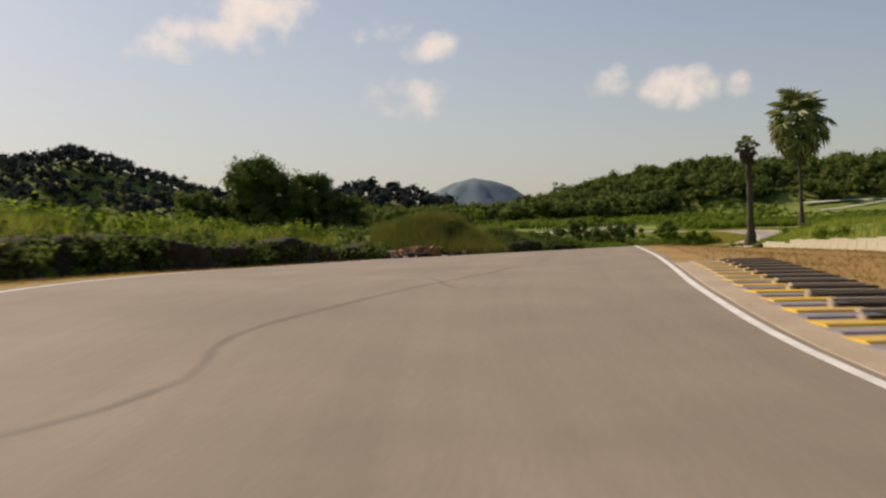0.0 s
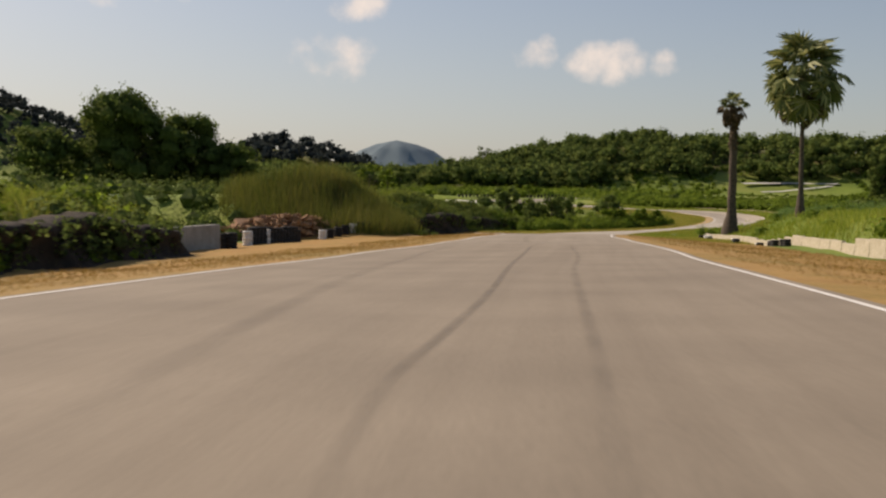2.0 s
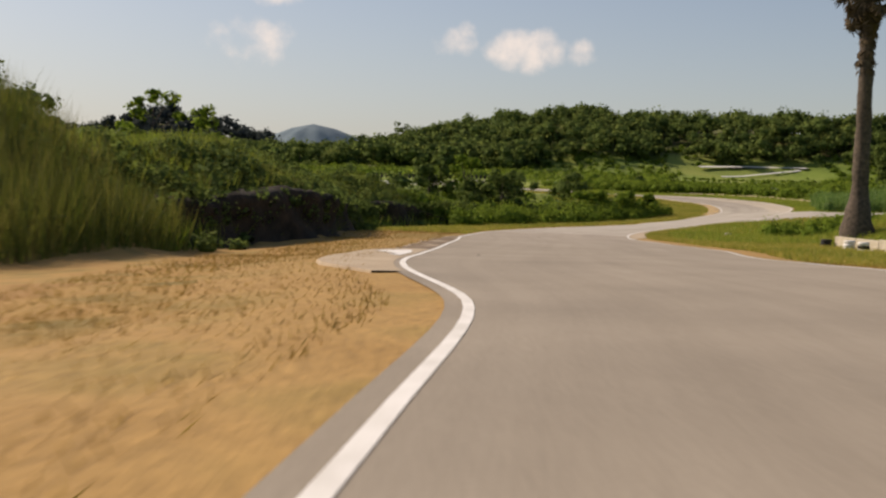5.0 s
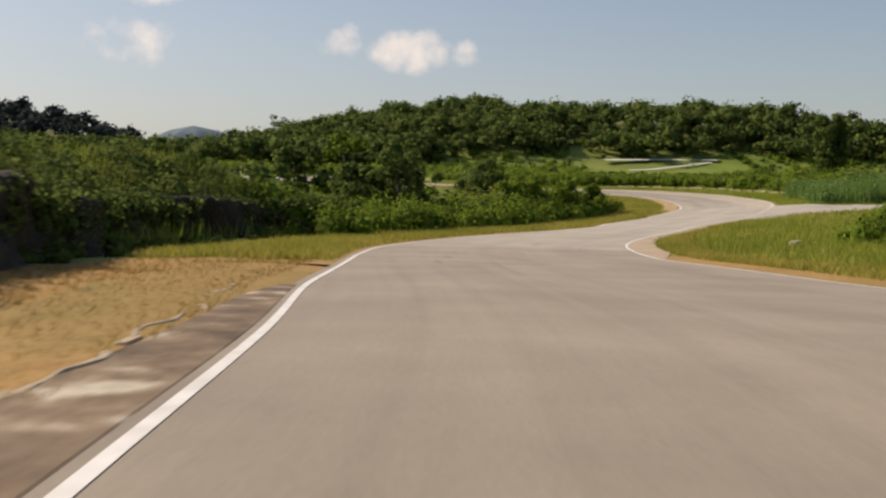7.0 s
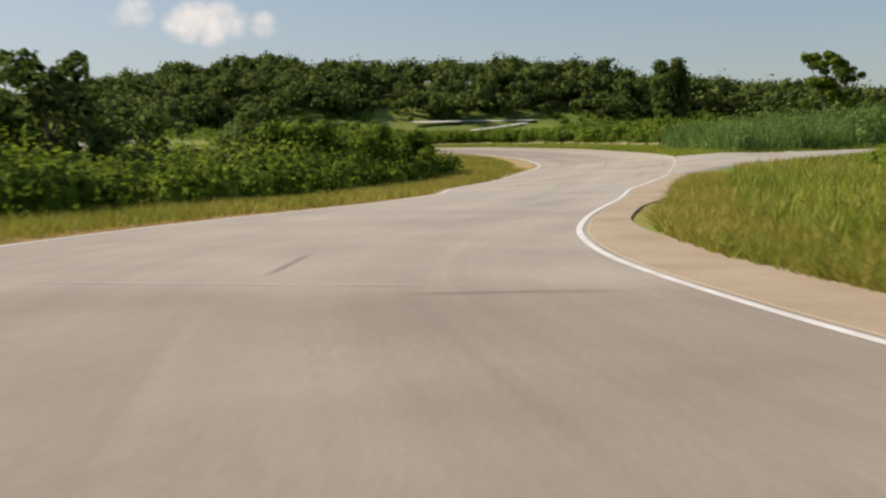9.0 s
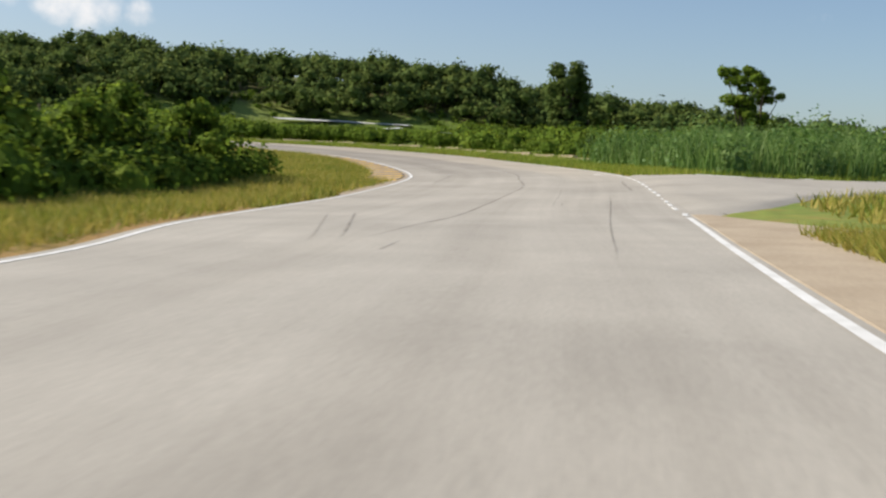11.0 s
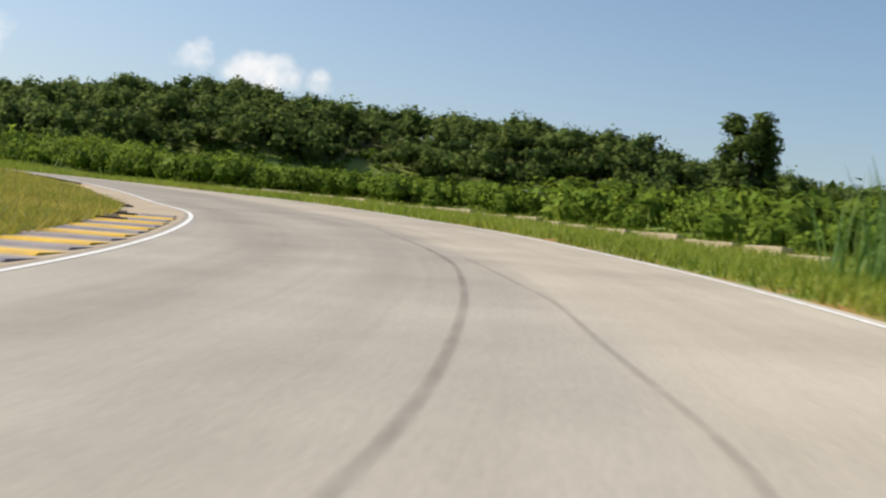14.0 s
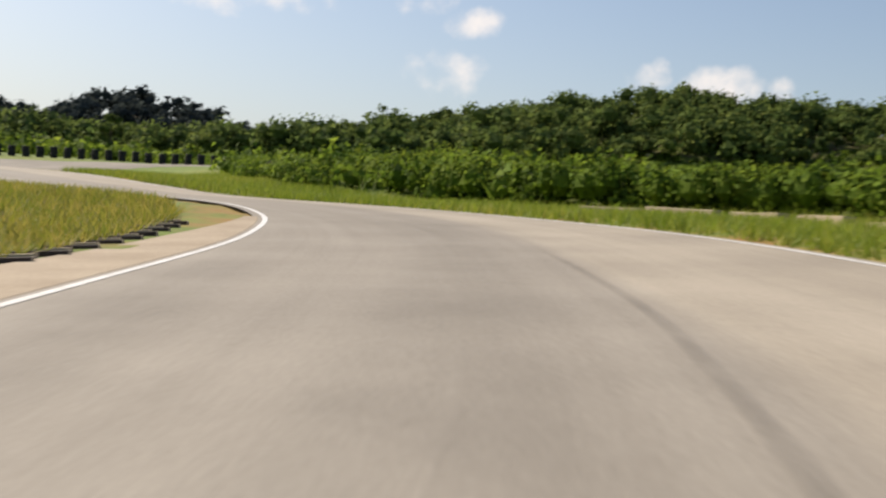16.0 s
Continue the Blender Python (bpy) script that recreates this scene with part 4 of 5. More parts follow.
# ---- tyres, barriers, rubble ----
def tyre_mesh():
    """A car tyre lying flat: rounded outside, hollow inside."""
    prof = [(0.20, 0.02), (0.22, -0.005), (0.29, -0.01), (0.325, 0.03), (0.335, 0.10), (0.325, 0.17), (0.29, 0.205), (0.22, 0.20), (0.20, 0.175)]
    n = 18
    v = [(r * math.cos(2 * math.pi * k / n), r * math.sin(2 * math.pi * k / n), z) for k in range(n) for r, z in prof]
    m = len(prof)
    f = [(k * m + j, ((k + 1) % n) * m + j, ((k + 1) % n) * m + j + 1, k * m + j + 1) for k in range(n) for j in range(m - 1)]
    return v, f


TYRE_V, TYRE_F = tyre_mesh()
tyre_meshes = []
for mat in (M_TYRE, M_TYREWHITE):
    me = bpy.data.meshes.new("tyre")
    me.from_pydata(TYRE_V, [], TYRE_F)
    me.materials.append(mat)
    me.polygons.foreach_set("use_smooth", [True] * len(me.polygons))
    tyre_meshes.append(me)


def tyre_stack(x, y, n=4, white=(), label="stack of old black tyres beside the track", group="tyre barrier"):
    top = tagged(new("tyre_stack"), label, "tyre stack", group)
    z = float(ground(np.array([x]), np.array([y]))[0])
    top.location = (x, y, z - 0.03)
    for k in range(n):
        o = new("tyre", tyre_meshes[1 if k in white else 0])
        o.parent = top
        o.location = (rng.uniform(-0.03, 0.03), rng.uniform(-0.03, 0.03), 0.2 * k)
        o.rotation_euler = (0, 0, rng.uniform(0, 6))
    return top


WHITE_LABEL = "stack of tyres painted white beside the track"
for k in range(16):
    u = k / 15
    x, y = -5.2 + 2.5 * u, 112.8 + 10.9 * u
    tyre_stack(x, y, 6 if k % 5 else 5, (0, 1, 2, 3, 4, 5) if k in (0, 5) else (), WHITE_LABEL if k in (0, 5) else "stack of old black tyres beside the track")
for k in range(11):
    u = k / 10
    tyre_stack(-1.0 + 6.2 * u, 130.5 + 8.5 * u, 4 if k < 7 else 3, (0, 1, 2, 3) if k in (0, 4) else (), WHITE_LABEL if k in (0, 4) else "stack of old black tyres beside the track")
for x, y in ((-6.0, 106.8), (-5.7, 107.5), (-6.4, 107.6), (-5.5, 106.7)):
    tyre_stack(x, y, 5)
for x, y, n, wh in ((44.4, 171.2, 3, ()), (43.9, 167.6, 3, (0, 1, 2)), (43.6, 165.6, 3, (0, 2)), (41.3, 150.6, 3, (2,)), (41.1, 149.8, 3, ()), (40.9, 149.0, 3, ()), (37.9, 134.8, 3, (0, 1, 2)), (37.7, 134.0, 3, ()),
                    (36.6, 128.6, 3, ()), (36.5, 127.8, 3, ()), (36.3, 127.0, 3, ()), (35.9, 124.2, 3, ()), (35.8, 123.4, 3, ())):
    tyre_stack(x, y, n, wh, WHITE_LABEL if len(wh) > 1 else "stack of old black tyres against a concrete wall")
for k in range(32):
    u = k / 31
    tyre_stack(30 + 36 * u, 364.5 + 9 * u + 0.6 * math.sin(3 * u), 5, (), "stack of old black tyres lining a distant track", "far tyre wall")


def barrier(x0, y0, x1, y1, height, mat, label, thick=0.28):
    z0, z1 = (float(ground(np.array([a]), np.array([b]))[0]) for a, b in ((x0, y0), (x1, y1)))
    length = math.hypot(x1 - x0, y1 - y0)
    bm = bmesh.new()
    bmesh.ops.create_cube(bm, size=1.0)
    for v in bm.verts:
        v.co = Vector((v.co.x * length * 0.985, v.co.y * thick * (1.0 if v.co.z > 0 else 1.25), (v.co.z + 0.5) * height - 0.1 * (v.co.z < 0)))
    bmesh.ops.subdivide_edges(bm, edges=bm.edges[:], cuts=3, use_grid_fill=True)
    for v in bm.verts:
        v.co += Vector(noise.noise_vector(v.co * 1.7 + Vector((x0, y0, 0)))) * 0.03
    bmesh.ops.bevel(bm, geom=[e for e in bm.edges if e.is_boundary or e.calc_face_angle(0) > 0.9], offset=0.025, segments=1, affect="EDGES")
    me = bpy.data.meshes.new("concrete_barrier")
    bm.to_mesh(me)
    bm.free()
    me.materials.append(mat)
    ob = new("concrete_barrier", me)
    ob.matrix_world = Matrix.LocRotScale(((x0 + x1) / 2, (y0 + y1) / 2, min(z0, z1) - 0.02), Euler((0, -math.atan2(z1 - z0, length) * 0.0, math.atan2(y1 - y0, x1 - x0))), None)
    return tagged(ob, label, "barrier", "low wall beside the track")


WALL = catmull([(31.0, 66), (32.6, 84), (34.2, 104), (36.6, 122), (38.8, 135), (42.4, 148), (44.2, 160), (45.0, 171)], 2.4)
for a, b in zip(WALL[:-1], WALL[1:]):
    barrier(*a[:2], *b[:2], (1.15 if a[1] < 108 else 0.72) + 0.1 * rng.random(), M_WHITEWALL, "weathered whitewashed concrete block of a low wall")
M_GREYWALL = material("grey_concrete", [(0.3, (0.22, 0.21, 0.19)), (0.7, (0.34, 0.32, 0.29))], 1.0, 0.9, 0.008, 8, 0.4, fine_scale=10)
barrier(-7.9, 97.0, -6.3, 106.2, 1.55, M_GREYWALL, "grey concrete wall panel at the end of an earth bank", 0.4)
for k in range(16):
    s0 = s_of(84.2, 272.0) + 2.2 * k
    a, h = at_s(s0, np.interp(s0, ALONG, LINE[:, 3]) + 8.2 + 0.3 * math.sin(k))
    b, h = at_s(s0 + rng.uniform(1.7, 2.2), np.interp(s0, ALONG, LINE[:, 3]) + 8.2 + 0.3 * math.sin(k + 1))
    barrier(a[0], a[1], b[0], b[1], 0.2 + 0.12 * rng.random(), M_CONCRETE, "low pale stone block half hidden by grass", 0.4)

rubble = tagged(new("rubble_heap"), "heap of broken red and tan stones", "rubble")
stone_meshes = []
for k in range(6):
    bm = bmesh.new()
    bmesh.ops.create_cube(bm, size=1.0)
    for v in bm.verts:
        v.co = Vector((v.co.x * (1.1 + 0.3 * (k % 3)), v.co.y * (0.7 + 0.15 * (k % 2)), v.co.z * (0.35 + 0.1 * (k % 3)))) * rng.uniform(0.7, 1.2)
    bmesh.ops.bevel(bm, geom=bm.edges[:], offset=0.05, segments=1, affect="EDGES")
    me = bpy.data.meshes.new("stone")
    bm.to_mesh(me)
    bm.free()
    me.materials.append(M_RUBBLE)
    stone_meshes.append(me)
for k in range(300):
    u, w = rng.random(), rng.random()
    x, y = -8.4 + 9.4 * u + rng.normal(0, 0.3), 126.0 + 8.5 * u + 3.2 * w
    hump = 1.95 * math.sin(math.pi * np.clip(0.06 + 0.9 * u, 0, 1))**0.5 * (0.25 + 0.75 * min(1, 2.2 * w)) * rng.uniform(0.75, 1.05)
    s = rng.uniform(0.2, 0.6)
    o = new("stone", stone_meshes[k % 6])
    o.parent = rubble
    o.location = (x, y, -1.75 + hump - s * 0.2)
    o.rotation_euler = (rng.normal(0, 0.5), rng.normal(0, 0.5), rng.uniform(0, 6))
    o.scale = (s, s, s)
mesh_object("heap_core", [(-8.7, 126.5, -2.0), (0.5, 134.1, -2.2), (-0.5, 137.3, -2.2), (-9.5, 129.9, -2.0), (-7.7, 128.1, -0.5), (-0.9, 134.3, -0.7), (-1.5, 136.5, -0.2), (-8.1, 129.9, -0.1)],
                        [(0, 1, 5, 4), (1, 2, 6, 5), (2, 3, 7, 6), (3, 0, 4, 7), (4, 5, 6, 7)], M_EARTH, rubble)

bm = bmesh.new()
bmesh.ops.create_cube(bm, size=1.0)
for v in bm.verts:
    v.co = Vector((v.co.x * 0.75, v.co.y * 0.45, v.co.z * 0.4 + 0.15)) * rng.uniform(0.88, 1.1)
bmesh.ops.bevel(bm, geom=bm.edges[:], offset=0.05, segments=2, affect="EDGES")
me = bpy.data.meshes.new("concrete_block")
bm.to_mesh(me)
bm.free()
me.materials.append(M_WHITEWALL)
block = tagged(new("concrete_block", me), "white concrete block lying in the grass", "block")
block.location = (47.3, 192.5, float(ground(np.array([47.3]), np.array([192.5]))[0]) + 0.02)
block.rotation_euler = (0.05, -0.08, 0.5)

frame_sign = tagged(new("frame_barrier"), "small white tubular frame standing in the grass", "frame")
fz = float(ground(np.array([101.3]), np.array([297.4]))[0])
frame_sign.location = (101.3, 297.4, fz)
for nm, a, b in (("post", (0, 0, -0.2), (0, 0, 1.0)), ("post", (1.5, -0.5, -0.2), (1.5, -0.5, 0.95)), ("rail", (0, 0, 1.0), (1.5, -0.5, 0.95))):
    a, b = Vector(a), Vector(b)
    bm = bmesh.new()
    bmesh.ops.create_cone(bm, cap_ends=True, segments=8, radius1=0.04, radius2=0.04, depth=(b - a).length)
    bmesh.ops.transform(bm, matrix=Matrix.Translation((a + b) / 2) @ (b - a).to_track_quat("Z", "Y").to_matrix().to_4x4(), verts=bm.verts)
    part(nm, bm, M_LINE, frame_sign)


# ---- plants ----
def clumps(centres, radii, per, size, up=0.25, core=0.66, corners=4):
    """Leaves round blobs and an uneven closed core in each, as (faces, corners, 3)."""
    c, r = np.asarray(centres, float), np.asarray(radii, float)
    n = len(c)
    d = rng.normal(size=(n, per, 3))
    d[..., 2] += up
    d /= np.linalg.norm(d, axis=2)[..., None]
    lump = 1 + 0.16 * np.sin(4.1 * d[..., :1] + c[:, None, :1]) + 0.16 * np.sin(4.7 * d[..., 1:2] + c[:, None, 1:2])
    p = (c[:, None] + d * r[:, None] * lump * rng.uniform(0.68, 1.12, (n, per, 1))).reshape(-1, 3)
    nn = d.reshape(-1, 3) + rng.normal(0, 0.5, (n * per, 3)) + np.array((0, 0, 0.25))
    nn /= np.linalg.norm(nn, axis=1)[:, None]
    t = np.cross(nn, rng.normal(size=nn.shape))
    t /= np.linalg.norm(t, axis=1)[:, None]
    b = np.cross(nn, t)
    sz = (np.broadcast_to(np.asarray(size, float).reshape(-1, 1), (n, per)).reshape(-1) * rng.uniform(0.55, 1.35, n * per))[:, None]
    t, b = t * sz * 0.55, b * sz * 0.38
    bend = nn * sz * 0.14
    face = d.reshape(-1, 3) + rng.normal(0, 0.22, nn.shape) + np.array((0, 0, 0.12))
    if corners == 4:
        quad = np.stack([p - t, p + b - bend * 0.3, p + t - bend, p - b - bend * 0.3], 1)
    else:
        quad = np.stack([p - t - b * 0.8, p + b * 1.2 - bend, p + t - b * rng.uniform(0, 0.9, b.shape)], 1)
    out = [facing(quad, face)]
    if core:
        k, m = (6, 3) if corners == 4 else (5, 2)
        th, ph = np.linspace(0, 2 * np.pi, k + 1), np.linspace(0.2, np.pi - 0.5, m + 1)
        grid = np.stack([np.sin(ph)[:, None] * np.cos(th), np.sin(ph)[:, None] * np.sin(th), np.cos(ph)[:, None] * np.ones(k + 1)], 2)
        jit = rng.uniform(0.75, 1.12, (n, m + 1, k + 1))
        jit[:, :, -1] = jit[:, :, 0]
        g = c[:, None, None] + grid[None] * r[:, None, None] * (core * jit)[..., None]
        q = np.stack([g[:, :-1, :-1], g[:, 1:, :-1], g[:, 1:, 1:], g[:, :-1, 1:]], 3).reshape(-1, 4, 3)
        q = facing(q, q.mean(1) - np.repeat(c, len(q) // n, 0))
        out += [q] if corners == 4 else [q[:, [0, 1, 2]], q[:, [0, 2, 3]]]
    return np.concatenate(out)


def facing(quads, way):
    """Adds to each corner the way that its piece of growth faces."""
    way = way / np.maximum(np.linalg.norm(way, axis=1), 1e-6)[:, None]
    return np.concatenate([quads, np.broadcast_to(way[:, None], quads.shape)], 2)


def blades(base, height, width, lean=0.25, segments=1):
    """Grass blades from points (n, 3)."""
    b = np.asarray(base, float)
    n = len(b)
    a = rng.uniform(0, 2 * np.pi, n)
    w = np.stack([np.cos(a), np.sin(a), 0 * a], 1) * (np.broadcast_to(width, n) * rng.uniform(0.6, 1.3, n))[:, None] / 2
    h = np.broadcast_to(height, n) * rng.uniform(0.5, 1.2, n)
    k = rng.normal(0, lean, (n, 2)) * h[:, None]
    mid = b + np.c_[k * 0.35, h * 0.6]
    tip = b + np.c_[k, h]
    way = np.c_[k / np.maximum(h, 1e-3)[:, None] * 1.2 + rng.normal(0, 0.25, (n, 2)), np.full(n, 0.9)]
    if segments == 1:
        return facing(np.stack([b - w, b + w, tip], 1), way)
    return np.concatenate([facing(np.stack([b - w, b + w, mid + w * 0.8, mid - w * 0.8], 1), way), facing(np.stack([mid - w * 0.8, mid + w * 0.8, tip + w * 0.1, tip - w * 0.1], 1), way)])


def scatter(n, x0, x1, y0, y1, keep):
    """Up to n random places in a box where keep(x, y, index, side, off) holds."""
    x, y = rng.uniform(x0, x1, n), rng.uniform(y0, y1, n)
    i, sd, off = near_track(x, y)
    k = keep(x, y, i, sd, off)
    return x[k], y[k]


def beside(n, y0, y1, sgn, o0, o1, power=1.0):
    """Random places beside the track between two rows of it, o0 to o1 metres outside its edge."""
    sel = np.nonzero((LINE[:, 1] >= y0) & (LINE[:, 1] < y1))[0]
    i = rng.choice(sel, n)
    f = rng.random(n)
    d = LINE[i, 3] + o0 + (o1 - o0) * rng.random(n)**power
    p = LINE[i, :2] + TANGENT[i] * (f - 0.5)[:, None] * 1.1 + RIGHT[i] * (sgn * d)[:, None]
    _, sd, off = near_track(p[:, 0], p[:, 1])
    ok = (off > o0 * 0.9) & (sd == sgn)
    return p[ok, 0], p[ok, 1]


def stuff(name, v, mat, label, category):
    return tagged(quads_mesh(name, v, mat), label, category, kind="stuff")


BRANCH = catmull([(67, 235), (73, 236), (80, 236), (90, 236.8), (104, 240.2), (125, 248)], 1.0)


def off_branch(x, y):
    """Metres from the middle of the service road, as if it were 6.4 m wide all along."""
    d = np.sqrt(((x[:, None] - BRANCH[None, :, 0])**2 + (y[:, None] - BRANCH[None, :, 1])**2).min(1))
    return d - np.interp(x, [66, 72, 77, 82, 88], [10.5, 9.0, 6.8, 4.4, 3.2]) + 3.2


# forest on the ridge and on the hills behind
def forest(name, n, x0, x1, y0, y1, keep, height, per, leaf, mat, label, blobs=3):
    x, y = rng.uniform(x0, x1, n), rng.uniform(y0, y1, n)
    k = keep(x, y)
    x, y = x[k], y[k]
    z = ground(x, y)
    h = height * rng.uniform(0.5, 1.3, len(x))
    cs, rs, ls = [], [], []
    for m in range(blobs):
        f = rng.uniform(0.35, 0.78, len(x))
        sp = h * 0.26
        cs.append(np.c_[x + rng.normal(0, 1, len(x)) * sp, y + rng.normal(0, 1, len(x)) * sp, z + h * f])
        rr = h * rng.uniform(0.2, 0.4, len(x))
        rs.append(np.c_[rr, rr, rr * rng.uniform(0.6, 0.9, len(x))])
        ls.append(np.full(len(x), leaf) * rng.uniform(0.8, 1.2, len(x)))
    return stuff(name, clumps(np.concatenate(cs), np.concatenate(rs), per, np.concatenate(ls), 0.35, 0.62, 3), mat, label, "forest")


def ridge_front(x):
    return 575 - 0.8 * np.maximum(0, x - 180)


forest("ridge_forest", 4600, -140, 420, 400, 660, lambda x, y: (y > ridge_front(x) - 98 + 16 * np.clip((x - 60) / 60, 0, 1) + 14 * np.clip(2.4 - np.abs(x - 183) / 16, 0, 1) + 10 * np.sin(x / 17)) & (y < ridge_front(x) + 30) & (x > -60 - (y - 480) * 0.4), 8.8, 46, 1.15, M_FOREST, "dense green forest covering the low ridge", 4)
forest("hill_forest", 2300, -480, 40, 600, 900, lambda x, y: (far_ground(x, y) > 17) & (x < 25), 9.5, 20, 2.0, M_HILL, "forest covering the hills beyond the track, haze in its colour")
forest("valley_trees", 420, -140, 60, 380, 640, lambda x, y: (x < 40) & (y > 500), 6.5, 80, 0.95, M_FOREST, "trees along the valley between two hills")


# grasses
def grass(name, places, height, width, mat, label, lean=0.3, segments=1):
    x, y = places
    z = ground(x, y)
    return stuff(name, blades(np.c_[x, y, z - 0.03], height, width, lean, segments), mat, label, "grass")


# shrub fields
def shrubs(name, places, rmin, rmax, per, leaf, mat, label, squash=0.75, corners=4, core=0.6):
    x, y = places
    z = ground(x, y)
    r = rmin + (rmax - rmin) * rng.random(len(x))**1.6
    return stuff(name, clumps(np.c_[x, y, z + r * 0.35], np.c_[r * rng.uniform(0.85, 1.3, len(x)), r, r * squash * rng.uniform(0.75, 1.25, len(x))], per, leaf * (0.7 + 0.3 * r / rmax), 0.5, core, corners), mat, label, "shrubs")


def clearing(p):
    """Keeps low ground open in a strip across the fields."""
    x, y = p
    a = (y - 170) / 298
    k = ~((y > 290) & (x > 25 + 128 * a) & (x < 25 + 176 * a)) & ~((y > 284) & (y < 376) & (x < 84.5 - 0.231 * (y - 273)) & (x > 10))
    return x[k], y[k]


patchy = lambda x, y, s, t: wobble(x, y, s, 2.0) > t
shrubs("field_shrubs", clearing(scatter(4800, -60, 260, 215, 470, lambda x, y, i, sd, off: (off > 10) & ((x < 120) | (x > 215) | (y < 375)) & patchy(x, y, 9, -0.4) & ~((sd < 0) & (LINE[i, 1] > 245) & (off < 26)) & (off_branch(x, y) > 6))), 0.6, 2.0, 60, 0.54, M_LEAF, "low green shrubs spread over the fields", 0.65, 3)
shrubs("field_hedges", clearing(scatter(620, -40, 230, 240, 450, lambda x, y, i, sd, off: (off > 26) & patchy(x, y, 16, 0.3) & ((x < 110) | (y < 360)))), 1.2, 3.0, 130, 0.75, M_FOREST, "darker bushes in rows across the fields", 0.75, 3)
cx, cy = scatter(2600, 60, 200, 290, 420, lambda x, y, i, sd, off: (sd > 0) & (off > 9.5))
ca = (cy - 170) / 298
ck = (cx > 22 + 128 * ca) & (cx < 28 + 176 * ca)
shrubs("low_growth", (cx[ck], cy[ck]), 0.35, 0.85, 70, 0.34, M_LEAF, "low green growth across the fields", 0.7, 3)
hx, hy = scatter(2400, 80, 130, 292, 342, lambda x, y, i, sd, off: (sd > 0) & (off > 9.5))
hz = ground(hx, hy)
tall = np.clip(1.9 + 0.025 * (hy - 300) + 0.4 * rng.random(len(hx)) - 0.8 * rng.random(len(hx))**3 + 0.3 * wobble(hx, hy, 1.7) - hz, 0.5, 3.2) / 2
wide = rng.uniform(0.4, 1.2, len(hx))
stuff("low_hedge", clumps(np.c_[hx, hy, hz + tall * 0.95], np.c_[wide, wide, tall], 110, 0.2, 0.5, 0.6), M_LEAF, "low green bushes beyond the outer grass verge", "shrubs")
shrubs("hedge_left", beside(480, 201, 244, -1, 5.4, 13), 0.7, 1.4, 210, 0.21, M_LEAF, "dense green hedge of shrubs beside the bend", 0.9)
shrubs("hedge_right", clearing(beside(420, 262, 330, 1, 9.2, 26)), 0.6, 1.5, 170, 0.23, M_LEAF, "tangle of green shrubs outside the bend", 0.75)
shrubs("bank_shrubs", beside(430, 140, 204, -1, 10.5, 30), 0.4, 1.1, 190, 0.22, M_FOREST, "scrub covering the earth embankment", 0.8, 3)
def behind_wall(p, extra=0.7):
    k = p[0] > np.interp(p[1], WALL[:, 1], WALL[:, 0]) + extra
    return p[0][k], p[1][k]


def on_berm(p, extra):
    i, sd, off = near_track(*p)
    k = off > np.interp(LINE[i, 1], [20, 45, 57, 75, 88, 97], [5.5, 6.3, 6.8, 8.5, 11.5, 16.5]) + extra
    return p[0][k], p[1][k]


def over_lip(p, ys, os, lo, hi):
    """Keeps places near the upper edge of a cut face."""
    i, sd, off = near_track(*p)
    edge = np.interp(LINE[i, 1], ys, os)
    k = (off > edge + lo) & (off < edge + hi)
    return p[0][k], p[1][k]


BANK_Y, BANK_O = [134, 143, 159, 168, 193], [14.5, 10.5, 6.2, 7.0, 10.0]
BERM_Y, BERM_O = [20, 45, 57, 75, 88, 97], [5.5, 6.3, 6.8, 8.5, 11.5, 16.5]
shrubs("dark_scrub", over_lip(beside(520, 146, 213, -1, 7.0, 17), BANK_Y, BANK_O, 1.2, 7), 0.4, 1.15, 160, 0.22, M_FOREST, "dark low scrub on the lip of the embankment", 0.8, 3)
shrubs("bank_lip_scrub", over_lip(beside(3600, 138, 206, -1, 5.5, 16), BANK_Y, BANK_O, 0.55, 2.6), 0.3, 0.75, 80, 0.17, M_FOREST, "scrub hanging over the cut face of the embankment", 0.9, 3)
shrubs("berm_lip_scrub", over_lip(beside(3000, -8, 100, -1, 5.0, 19), BERM_Y, BERM_O, 0.1, 2.0), 0.25, 0.65, 70, 0.17, M_LEAF, "scrub hanging over the cut face of the berm", 0.9, 3)
def face_growth(name, places, low, high, n_leaf, leaf, label):
    """Growth that clings to a cut face, low to high metres above its foot."""
    x, y = places
    i, sd, off = near_track(x, y)
    fx, fy = x + RIGHT[i, 0] * 1.2, y + RIGHT[i, 1] * 1.2
    z = ground(fx, fy) + rng.uniform(low, high, len(x))
    r = rng.uniform(0.14, 0.42, len(x))
    return stuff(name, clumps(np.c_[x, y, z], np.c_[r * 1.3, r * 1.3, r], n_leaf, leaf, 0.1, 0.0), M_FOREST, label, "shrubs")


